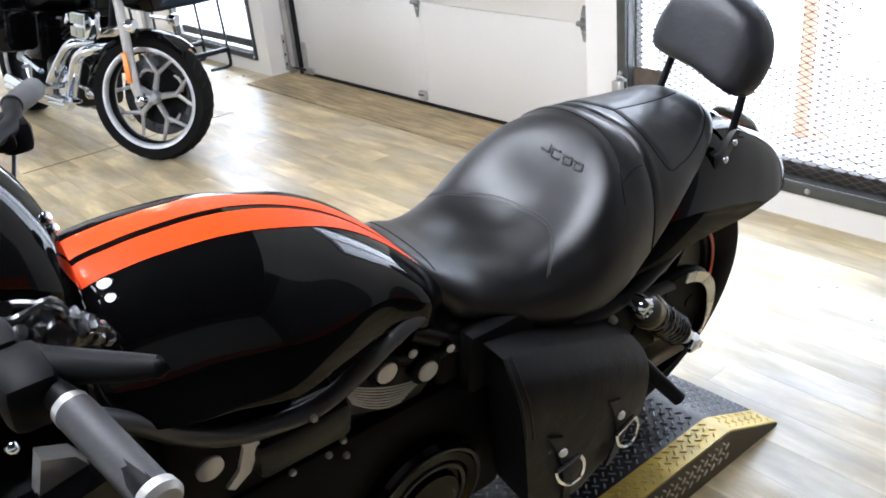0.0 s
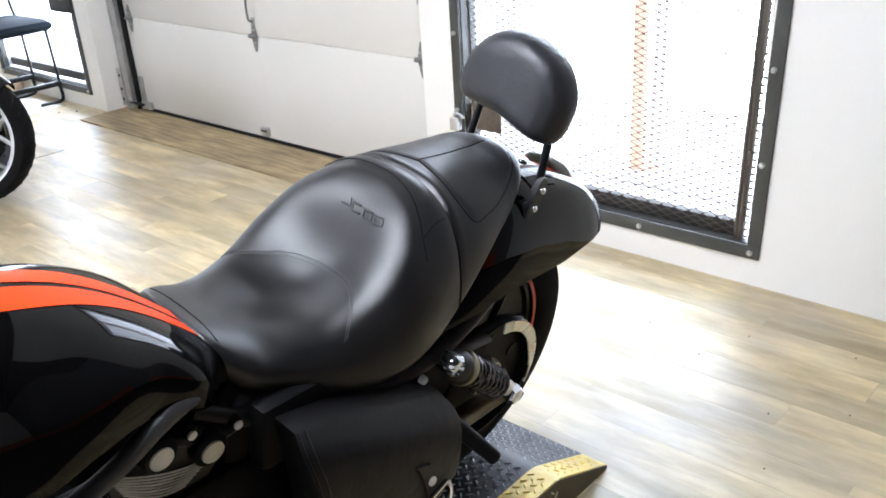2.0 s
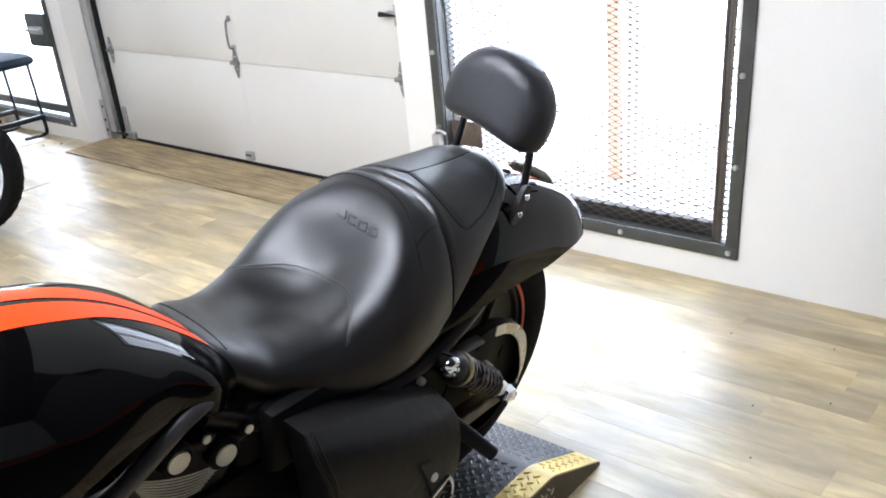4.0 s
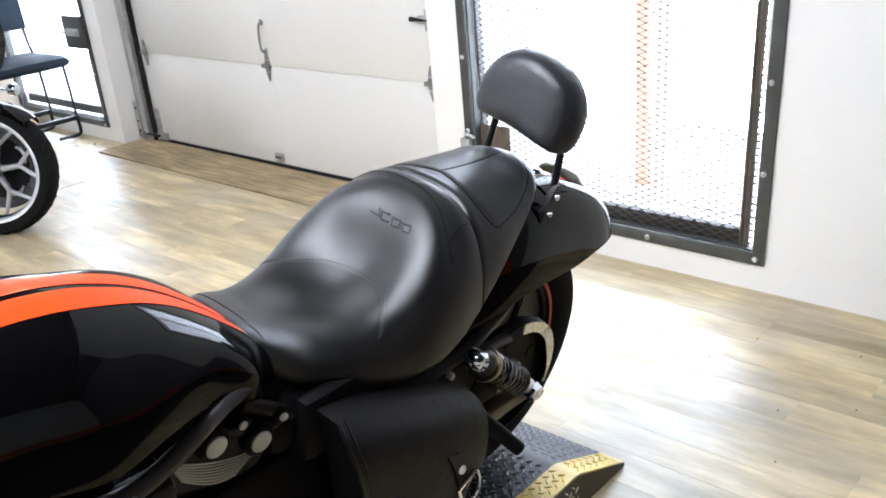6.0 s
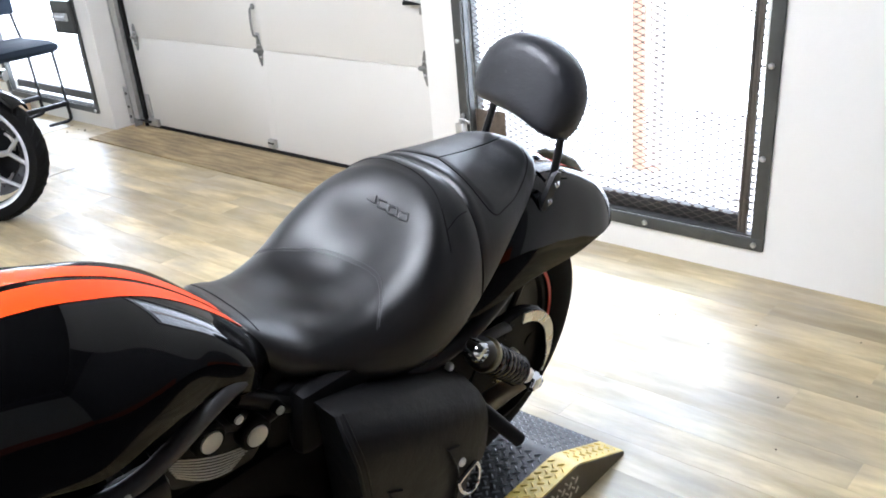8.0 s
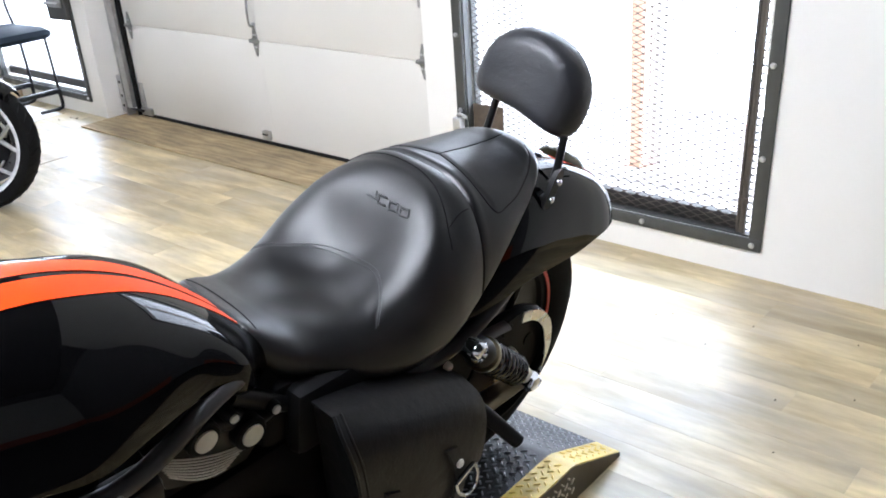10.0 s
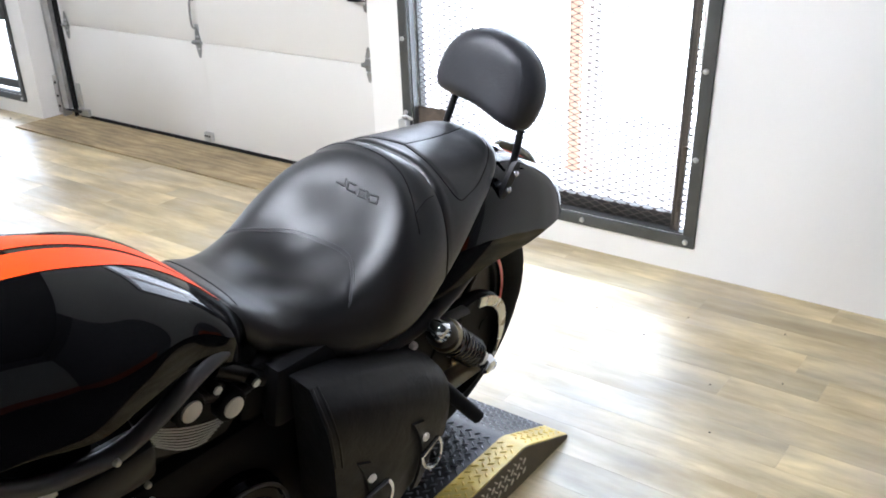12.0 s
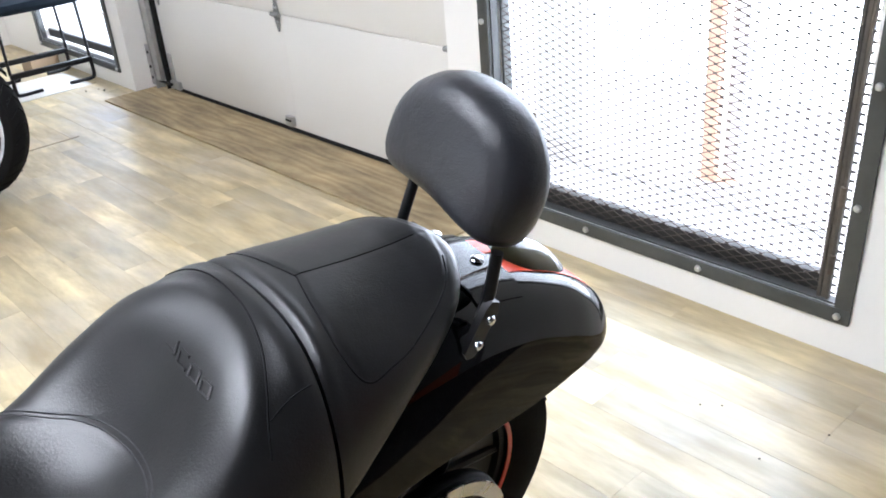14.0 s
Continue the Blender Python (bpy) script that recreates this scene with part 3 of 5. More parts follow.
bm = bmesh.new()
tube(bm, [(WX - 0.02, GATE[1] + 0.03, 0.385), (WX - 0.035, GATE[1] + 0.02, 0.40), (WX - 0.035, GATE[1] + 0.0, 0.40), (WX - 0.02, GATE[1] - 0.01, 0.385)], 0.006, 8)
box(bm, WX - 0.045, WX - 0.013, GATE[1] + 0.004, GATE[1] + 0.042, 0.335, 0.385, bevel=0.004)
part("padlock", bm, GALV, gate, "steel padlock")
lean(gate)

window = mesh_gate("steel_window", LEFT, "dark steel framed side window with a lock box", "window", 0.036, False)
part("inner_rail", block(WX + 0.05, WX + 0.075, LEFT[0], LEFT[1], 0.135, 0.185, bevel=0.003), STEEL, window)
part("inner_stile", block(WX + 0.05, WX + 0.065, 5.305, 5.322, 0.185, LEFT[3], bevel=0.003), STEEL, window)
bm = bmesh.new()
box(bm, WX - 0.035, WX - 0.0125, 5.205, 5.425, 0.565, 0.755, bevel=0.003)
lb = part("lock_box", bm, STEEL, window, "black steel lock box")
bm = bmesh.new()
box(bm, WX - 0.05, WX - 0.036, 5.235, 5.375, 0.640, 0.685, bevel=0.004)
rod(bm, (WX - 0.06, 5.225, 0.663), (WX - 0.06, 5.395, 0.663), 0.009)
part("latch_bar", bm, GALV, lb, "bare metal latch bar")

# ---- the yard seen through the mesh ----
bm = block(3.60, 3.64, 1.966, 2.02, -0.02, 3.2, bevel=0.006)
tagged(part("yard_post", bm, ORANGE_POST), "orange painted upright post standing in the yard", "post")
bm = block(3.60, 3.70, 1.90, 2.07, -0.02, -0.008, bevel=0.004)
tagged(part("post_foot", bm, ORANGE_POST), "orange painted foot plate of the yard post", "foot plate")
bm = block(3.66, 3.70, 1.895, 1.965, -0.02, 3.2, bevel=0.004)
tagged(part("yard_post", bm, GREY_POST), "pale grey upright post beside the orange one", "post")


tagged(part("wall_yard", block(3.60, 3.68, 2.57, 3.6, -0.02, 3.0, bevel=0.004), GREY_POST, smooth=False), "pale grey end wall standing in the yard", "wall", kind="structure")

# ---- ceiling lamps ----
def ceiling_lamp(x, y):
    lamp = thing("ceiling_lamp", "round white ceiling lamp, lit, out of view", "lamp", pose(x, y, ROOM[4] - 0.04), group="ceiling lamps")
    part("housing", lathe(bmesh.new(), (0, 0, 0), (0, 0, 1), [(0.10, 0), (0.105, 0.015), (0.10, 0.04)], 24), HOUSING, lamp)
    part("glass", lathe(bmesh.new(), (0, 0, 0), (0, 0, -1), [(0.09, 0), (0.085, 0.025), (0.06, 0.05), (0.02, 0.062), (0, 0.063)], 24), LAMPGLOW, lamp, "glowing white glass dome")
    return lamp


base_lamp = ceiling_lamp(-1.9, 0.9)
# Enlarged copies added where the seat mirrors the ceiling, to brighten its bolster.
for x, y, k in ((0.15, 0.70, 2.7), (0.30, 1.55, 3.0), (-0.10, 2.45, 2.4), (2.3, 5.5, 1.7)):
    copy_thing(base_lamp, pose(x, y, ROOM[4] - 0.04 * k) @ Matrix.Scale(k, 4))
for x, y in ((0.9, 4.2), (2.5, 3.95), (2.05, 4.5), (-0.1, 3.4), (-1.2, 4.6), (-1.8, 2.4)):
    copy_thing(base_lamp, pose(x, y, ROOM[4] - 0.04))


# ---- lift platform of tread plate ----
DECK, LIFT = 0.095, (0.985, 1.62, -1.0, 1.57, 1.765)   # height; near edge, far edge, front end, crease, toe
YEL = 0.068


def lift_platform():
    lift = thing("motorcycle_lift", "low black tread-plate motorcycle lift with worn yellow edges", "lift")
    y0, y1, xa, xc, xt = LIFT

    def slab(ya, yb, name, mat, label):
        toe = 0.012
        loops = [[(xa, y, 0.02), (xa, y, DECK), (xc - 0.01, y, DECK), (xc + 0.01, y, DECK - 0.004), (xt, y, toe), (xt, y, 0.0), (xc, y, 0.0)] for y in (ya, yb)]
        return part(name, rings(bmesh.new(), loops), mat, lift, label)
    slab(y0 + YEL, y1 - YEL, "deck", DECKBLACK, "black tread plate, worn shiny")
    slab(y0 + 0.002, y0 + YEL, "near_border", DECKYELLOW, "yellow painted tread-plate border")
    slab(y1 - YEL, y1 - 0.002, "far_border", DECKYELLOW, "yellow painted tread-plate border")
    for y, nm in ((y0, "skirt"), (y1, "skirt")):
        s = -1 if y == y0 else 1
        pts = [(xa, 0.0), (xa, DECK - 0.002), (xc, DECK - 0.004), (xt, 0.01), (xt, 0.0)]
        part(nm, rings(bmesh.new(), [[(a, y + s * 0.0, b) for a, b in pts], [(a, y - s * 0.004, b) for a, b in pts]]), DECKSIDE, lift, "worn bare metal skirt")

    def lugs(ya, yb, xb, xe, place, mat, name):
        vs, fs = [], []
        step = 0.0185
        # a basket weave: a square grid turned by half a right angle, each bar across its neighbours
        n, c = int((xe - xb + yb - ya) / step) + 2, math.sqrt(0.5) * step
        for i in range(-n, n):
            for j in range(-n, n):
                u, v = xb + (i + j) * c, ya + (i - j) * c
                if not (xb + 0.007 < u < xe - 0.007 and ya + 0.007 < v < yb - 0.007):
                    continue
                a = radians(45 if (i + j) % 2 else -45)
                k = len(vs)
                for p, q, h in ((-0.0098, 0, 0), (-0.0045, 0.0023, 0), (0.0045, 0.0023, 0), (0.0098, 0, 0), (0.0045, -0.0023, 0), (-0.0045, -0.0023, 0), (-0.006, 0, 0.0032), (0.006, 0, 0.0032)):
                    uu, vv = u + p * math.cos(a) - q * math.sin(a), v + p * math.sin(a) + q * math.cos(a)
                    vs.append(place(uu, vv, h))
                fs.extend([(k, k + 1, k + 6), (k + 1, k + 2, k + 7, k + 6), (k + 2, k + 3, k + 7), (k + 3, k + 4, k + 7), (k + 4, k + 5, k + 6, k + 7), (k + 5, k, k + 6)])
        me = bpy.data.meshes.new(name)
        me.from_pydata(vs, [], fs)
        me.materials.append(mat)
        me.polygons.foreach_set("use_smooth", [True] * len(me.polygons))
        ob = new(name, me)
        ob.parent = lift
        return tagged(ob, "raised tread lugs", kind="stuff")
    slope = (DECK - 0.004 - 0.012) / (xt - xc - 0.01)

    def on_deck(u, v, h):
        return (u, v, DECK + h - 0.0003)

    def on_ramp(u, v, h):
        return (u, v, DECK - 0.004 - slope * (u - xc - 0.01) + h - 0.0003)
    for fn, a, b in ((on_deck, 0.5, xc - 0.01), (on_ramp, xc + 0.01, xt)):
        lugs(y0 + YEL, y1 - YEL, a, b, fn, LUGBLACK, "tread_lug")
        lugs(y0 + 0.004, y0 + YEL, a, b, fn, LUGYELLOW, "border_lug")
    lugs(0.02, DECK - 0.01, 0.5, xc, lambda u, v, h: (u, y0 - h, v), LUGBARE, "skirt_lug")
    return lift


lift_platform()


# ---- the motorcycle on the lift: x to its rear, y to its right, z up; it leans on its side stand ----
bike = thing("motorcycle", "black cruiser motorcycle with orange tank stripes leaning on the lift", "motorcycle", pose(0, 1.287, DECK, 13, 0, -1.7))


def hull(stations, p=2.5, q=0.45, bend=None, dish=None, shift=None):
    """A rounded body over (x, middle height, half width, edge height): returns a function of (s, v), v from -1 to 1 across."""
    cols = list(zip(*stations))
    zc, hw, ze = (curve(cols[0], c) for c in cols[1:4])
    mid = shift or (lambda s: 0.0)
    power, root = (f if callable(f) else (lambda s, f=f: f) for f in (p, q))

    def at(s, v, lift=0.0):
        x = s - (bend(s) * v * v if bend else 0.0)
        y = mid(s) + v * hw(s)
        z = ze(s) + (zc(s) - ze(s)) * max(0.0, 1 - abs(v) ** power(s)) ** root(s)
        if dish:
            z -= dish(s, v)
        return Vector((x, y, z + lift))
    at.span = (cols[0][0], cols[0][-1])
    at.hw, at.ze, at.mid = hw, ze, mid
    return at


def hull_part(name, at, mat, parent, label="", ns=40, nv=36, under=0.03, tuck=0.82, lip=0.97):
    vs = [math.sin(math.pi / 2 * k) for k in np.linspace(-1, 1, nv)]
    loops = []
    for s in np.linspace(*at.span, ns):
        loop = [at(s, v) for v in vs]
        a, b = loop[-1], loop[0]
        for f, drop in ((lip, 0.4), (tuck, 1.0), (-tuck, 1.0), (-lip, 0.4)):
            loop.append(Vector((a.x, at.mid(s) + (a.y - at.mid(s)) * f, a.z - under * drop)))
        loops.append(loop)
    return part(name, rings(bmesh.new(), loops), mat, parent, label)


def on_hull(at, x, y):
    """The (s, v) of the hull's point at the plan place x, y."""
    s = x
    for _ in range(12):
        v = max(-1, min(1, (y - at.mid(s)) / at.hw(s)))
        s += x - at(s, v).x
    return s, v


def welt(name, at, pts, r, mat, parent, lift=0.0, n=6, label=""):
    """A raised line laid on a hull through plan places (x, y)."""
    line = smooth_line([(a, b, 0) for a, b in pts], 10)
    return part(name, tube(bmesh.new(), [at(*on_hull(at, q.x, q.y), lift) for q in line], r, n, 1), mat, parent, label)


# tank cover
TANK_X = (0.315, 0.335, 0.370, 0.420, 0.480, 0.556, 0.636, 0.724, 0.804, 0.854, 0.900)
tank = hull([(0.315, 0.800, 0.100, 0.750), (0.335, 0.852, 0.135, 0.745), (0.370, 0.876, 0.155, 0.745), (0.420, 0.885, 0.166, 0.735), (0.480, 0.887, 0.171, 0.725), (0.556, 0.881, 0.178, 0.710),
             (0.636, 0.858, 0.164, 0.715), (0.724, 0.810, 0.141, 0.705), (0.804, 0.742, 0.134, 0.668), (0.854, 0.690, 0.086, 0.636), (0.900, 0.640, 0.059, 0.602)],
            curve(TANK_X, (3.333, 3.333, 3.333, 3.200, 2.803, 2.300, 1.770, 2.722, 3.851, 4.500, 4.500)),
            curve(TANK_X, (0.900, 0.900, 0.900, 0.861, 0.744, 0.597, 0.441, 0.372, 0.326, 0.300, 0.300)))
tank_ob = hull_part("tank", tank, GLOSS, bike, "black gloss tank cover", 70, 80, 0.05, 0.60, 0.88)


def stripe(ya, yb, x0, x1):
    rows = []
    for x in np.linspace(x0, x1, 60):
        k = min(1.0, (x - x0) / 0.012, (x1 + 0.04 - x) / 0.03)
        w = np.interp(x, [x0, 0.55, x1], [0.95, 1.0, 0.72])
        rows.append([tank(*on_hull(tank, x, w * (ya + (yb - ya) * (0.5 + (f - 0.5) * k))), 0.0012) for f in np.linspace(0, 1, 7)])
    bm = rings(bmesh.new(), rows, closed=False)
    return part("stripe", bm, ORANGE, tank_ob, "orange painted racing stripe")


stripe(0.006, 0.049, 0.345, 0.868)
stripe(-0.049, -0.006, 0.345, 0.868)

# seats: a deep bucket for the rider and a flat pillion pad; the pair stands a little more upright than the tank
SEAT_TURN = radians(-2.74)


def knots(xs, ys):
    return lambda s: float(np.interp(s, xs, ys))


rider_bend = knots([0.83, 0.9, 1.05, 1.289], [-0.012, -0.008, 0.0, 0.017])
rider_low = curve([0.83, 0.845, 0.87, 0.92, 1.0, 1.08, 1.14, 1.19, 1.24, 1.278, 1.289], [0.684, 0.696, 0.690, 0.669, 0.671, 0.702, 0.735, 0.763, 0.778, 0.787, 0.785])
rider_wide = curve([0.83, 0.87, 0.95, 1.04, 1.13, 1.21, 1.289], [0.085, 0.122, 0.146, 0.176, 0.197, 0.193, 0.177])
rider_edge = curve([0.83, 0.87, 0.95, 1.04, 1.13, 1.21, 1.289], [0.666, 0.635, 0.595, 0.560, 0.562, 0.575, 0.602])
SEAM = [(1.040, -0.155), (1.050, -0.147), (1.069, -0.132), (1.090, -0.109), (1.104, -0.085), (1.114, -0.048), (1.116, -0.005), (1.107, 0.034), (1.090, 0.063), (1.072, 0.082), (1.048, 0.110), (1.030, 0.140)]
seam_x = knots([y for x, y in SEAM], [x for x, y in SEAM])


def smooth_step(t):
    t = min(1.0, max(0.0, t))
    return t * t * (3 - 2 * t)


def rider_dish(s, v):
    # a smooth bucket sinks into the crowned body, an oval rim closes it behind, and the cross seam sinks a little
    x, y = s - rider_bend(s) * v * v, v * rider_wide(s)
    far = ((x - 1.105) / (0.19 if x < 1.105 else 0.135)) ** 2 + ((y + 0.005) / 0.168) ** 2
    bucket = 0.058 * max(0.0, 1 - far) ** 2
    oval = ((x - 1.125) / 0.120) ** 2 + (y / 0.172) ** 2 - 1
    rim = 0.0030 * math.exp(-(oval / 0.20) ** 2) * smooth_step((x - 1.06) / 0.08)
    groove = 0.0012 * math.exp(-((x - seam_x(y)) / 0.0045) ** 2) if abs(y) < 0.155 else 0.0
    nose = -0.003 * math.exp(-((s - 0.846) / 0.010) ** 2) * (1 - abs(v) ** 4)
    return bucket + groove + nose - rim


rider = hull([(s, rider_low(s), rider_wide(s), rider_edge(s)) for s in (0.83, 0.837, 0.845, 0.857, 0.87, 0.895, 0.92, 0.96, 1.0, 1.03, 1.06, 1.08, 1.10, 1.115, 1.13, 1.145, 1.16, 1.175, 1.19, 1.205, 1.22, 1.238, 1.255, 1.268, 1.278, 1.284, 1.289)],
             3.0, 0.43, rider_bend, rider_dish)
rider_ob = hull_part("rider_seat", rider, LEATHER, bike, "black vinyl rider seat with a deep bucket and raised bolster", 150, 110, 0.035, 0.8)
rider_ob.rotation_euler.x = SEAT_TURN

pass_bend = knots([1.295, 1.552], [0.017, 0.022])
pass_shift = knots([1.30, 1.55], [0.0, -0.012])
passenger_width = curve([1.295, 1.357, 1.414, 1.471, 1.518, 1.542, 1.552], [0.176, 0.162, 0.144, 0.123, 0.096, 0.070, 0.056])
PANEL = [(1.341, 0.0), (1.327, 0.050), (1.319, 0.100), (1.323, 0.131), (1.338, 0.143), (1.369, 0.138), (1.407, 0.128), (1.454, 0.107), (1.489, 0.082), (1.508, 0.052)]


def pass_dish(s, v):
    # the middle panel stands a little proud of the sides, and a centre seam sinks into it
    x, y = s - pass_bend(s) * v * v, abs(v) * passenger_width(s)
    side = float(np.interp(x, [1.32, 1.338, 1.369, 1.407, 1.454, 1.489, 1.508, 1.53], [0.142, 0.143, 0.138, 0.128, 0.107, 0.082, 0.055, 0.0])) - y
    front = x - float(np.interp(y, [0.0, 0.05, 0.1, 0.14], [1.341, 1.327, 1.319, 1.330]))
    k = smooth_step(side / 0.008) * smooth_step(front / 0.008)
    centre = 0.0008 * math.exp(-(y / 0.003) ** 2) * smooth_step(front / 0.01)
    return centre - 0.0022 * k


passenger = hull([(1.295, 0.780, 0.176, 0.606), (1.301, 0.785, 0.175, 0.610), (1.320, 0.784, 0.171, 0.622), (1.357, 0.780, 0.162, 0.648), (1.414, 0.775, 0.144, 0.683), (1.471, 0.773, 0.123, 0.714), (1.518, 0.773, 0.096, 0.740), (1.535, 0.768, 0.078, 0.745), (1.546, 0.757, 0.063, 0.743), (1.552, 0.745, 0.052, 0.738)],
                 2.9, 0.47, pass_bend, pass_dish, pass_shift)
pass_ob = hull_part("passenger_seat", passenger, LEATHER, bike, "black vinyl passenger pillion pad with a stitched panel", 90, 100, 0.03, 0.85)
pass_ob.rotation_euler.x = SEAT_TURN

# stitched seams
for off in (0.0, 0.0055):
    welt("seam", rider, [(x + off, y) for x, y in SEAM], 0.0010, STITCH, rider_ob, 0.0004)
welt("seam", rider, [(0.868, -0.085), (0.873, 0.0), (0.868, 0.085)], 0.0012, THREAD, rider_ob, 0.0002)
welt("seam", rider, [(1.245, 0.130), (1.260, 0.090), (1.267, 0.045), (1.265, -0.015), (1.250, -0.074), (1.231, -0.113), (1.215, -0.139), (1.204, -0.160)], 0.0011, THREAD, rider_ob, 0.0002)
welt("seam", rider, [(1.217, -0.138), (1.245, -0.132), (1.272, -0.131)], 0.0010, THREAD, rider_ob, 0.0002)
for side in (1, -1):
    welt("seam", passenger, [(x, side * y + pass_shift(x)) for x, y in PANEL], 0.0011, THREAD, pass_ob, 0.0002)
welt("seam", passenger, [(1.341, 0.0), (1.42, -0.005), (1.505, -0.010)], 0.0010, THREAD, pass_ob, 0.0002)

# embossed mark on the bolster: four plain slanted shapes, raised
for k in range(4):
    x, y = 1.195 - k * 0.0022, 0.018 - k * 0.0275
    pts = [(x + 0.0045, y + 0.0125), (x - 0.0045, y + 0.0065), (x - 0.0045, y - 0.0125), (x + 0.0045, y - 0.0065)]
    for a, b in ((0, 1), (1, 2), (2, 3), (3, 0)):
        if (k, a) in ((0, 3), (1, 2), (0, 0)):
            continue
        (xa, ya), (xb, yb) = pts[a], pts[b]
        welt("embossed_bar", rider, [(xa, ya), ((xa + xb) / 2, (ya + yb) / 2), (xb, yb)], 0.0021, LEATHER, rider_ob, 0.0005)


# rear fender with stripes and tail lamp
fender = hull([(1.22, 0.66, 0.130, 0.555), (1.32, 0.705, 0.146, 0.565), (1.42, 0.728, 0.146, 0.572), (1.52, 0.732, 0.138, 0.560), (1.60, 0.716, 0.130, 0.548), (1.68, 0.682, 0.121, 0.545), (1.75, 0.640, 0.108, 0.540), (1.795, 0.603, 0.090, 0.534),
               (1.825, 0.572, 0.066, 0.530), (1.838, 0.551, 0.045, 0.530)], 4.4, 0.85)
fender_ob = hull_part("rear_fender", fender, FENDERBLACK, bike, "black gloss rear fender", 60, 56, 0.026, 0.80, 0.93)


def fender_stripe(ya, yb, x0, x1):
    rows = [[fender(*on_hull(fender, x, ya + (yb - ya) * f), 0.0012) for f in np.linspace(0, 1, 6)] for x in np.linspace(x0, x1, 24)]
    return part("stripe", rings(bmesh.new(), rows, closed=False), ORANGE, fender_ob, "orange painted racing stripe")


fender_stripe(0.006, 0.042, 1.58, 1.80)
fender_stripe(-0.042, -0.006, 1.58, 1.80)
lamp_shape = hull([(1.625, 0.704, 0.020, 0.690), (1.645, 0.713, 0.036, 0.685), (1.69, 0.704, 0.042, 0.665), (1.735, 0.672, 0.038, 0.635), (1.758, 0.645, 0.026, 0.615)], 2.3, 0.5)
hull_part("tail_lamp", lamp_shape, SMOKED, bike, "smoked tail lamp lens", 20, 20, 0.02, 0.9)
part("plate_holder", block(1.80, 1.83, -0.05, 0.05, 0.47, 0.53, bevel=0.004), MATTE, bike)
part("under_tray", block(1.25, 1.62, -0.11, 0.11, 0.60, 0.66, bevel=0.02), MATTE, bike)

# seat end panel behind the pillion pad with its screw
bm = rings(bmesh.new(), [[fender(*on_hull(fender, x, y), 0.004) for y in np.linspace(-0.08, 0.08, 11)] for x in np.linspace(1.525, 1.608, 8)], closed=False)
part("end_panel", bm, FENDERBLACK, bike, "matt black panel behind the seat")
bolts("panel_screw", [fender(*on_hull(fender, 1.582, y), 0.004) for y in (-0.012, 0.07)], (0.1, 0, 1), 0.009, 0.006, CHROME, bike)


# backrest
def backrest():
    bm = bmesh.new()
    loops = []
    out = []
    for a in np.linspace(0, 2 * math.pi, 48, endpoint=False):
        c, s = math.cos(a), math.sin(a)
        e = 2.15 if s > 0 else 3.6
        r = (abs(c) ** e + abs(s) ** e) ** (-1 / e)
        y, z = 0.119 * r * c, (0.103 if s > 0 else 0.074) * r * s
        if s > 0:
            y *= 1 - 0.06 * (z / 0.103) ** 2
        else:
            z += 0.020 * max(0.0, 1 - (y / 0.105) ** 2)
        out.append((y, z))
    for d, k, bulge in ((0.010, 0.22, 1), (0.009, 0.45, 1), (0.006, 0.66, 1), (0.001, 0.80, 1), (-0.009, 0.90, 0), (-0.022, 0.965, 0), (-0.038, 1.0, 0), (-0.056, 0.995, 0), (-0.070, 0.95, 0), (-0.080, 0.86, 0), (-0.084, 0.6, 0)):
        loops.append([(-d, y * k, z * k) for y, z in out])
    rings(bm, loops)
    m = pose(1.536, 0.022, 0.870, 7, 14, 0)
    bmesh.ops.transform(bm, matrix=m, verts=bm.verts)
    pad = part("backrest_pad", bm, PADVINYL, bike, "black vinyl passenger backrest pad")
    line = [m @ Vector((0.060, y * 0.967, z * 0.967)) for y, z in out]
    part("seam", tube(bmesh.new(), line + line[:1], 0.0014, 6, 1), STITCH, pad)
    # the far rod stands in a short plate, the near one runs down into a long bar with two bolts
    part("backrest_rod", tube(bmesh.new(), [(1.507, 0.092, 0.672), (1.532, 0.092, 0.715), (1.548, 0.092, 0.765), (1.578, 0.092, 0.86)], 0.0075, 12), SATIN, bike, "black steel backrest rod")
    part("backrest_rod", tube(bmesh.new(), [(1.506, -0.101, 0.728), (1.516, -0.100, 0.760), (1.524, -0.097, 0.816)], 0.0075, 12), SATIN, bike, "black steel backrest rod")
    for outline, side, places in (([(1.484, 0.678), (1.500, 0.664), (1.566, 0.712), (1.562, 0.735), (1.545, 0.733)], 1, [(1.504, 0.690), (1.546, 0.714)]),
                                  ([(1.476, 0.694), (1.480, 0.684), (1.491, 0.682), (1.500, 0.690), (1.524, 0.738), (1.524, 0.752), (1.512, 0.758), (1.503, 0.750)], -1, [(1.494, 0.702), (1.510, 0.733)])):
        y = 0.088 if side > 0 else -0.106
        plate = part("side_plate", rings(bmesh.new(), [[(a, y + k, b) for a, b in outline] for k in (-0.005, 0.005)]), SATIN, bike)
        bolts("plate_bolt", [(a, y + side * 0.004, b) for a, b in places], (0, side, 0), 0.0065, 0.008, CHROME, plate)
    # stays that carry the plates on the fender
    part("plate_stay", block(1.478, 1.515, -0.104, -0.070, 0.672, 0.708, bevel=0.005), SATIN, bike)


backrest()


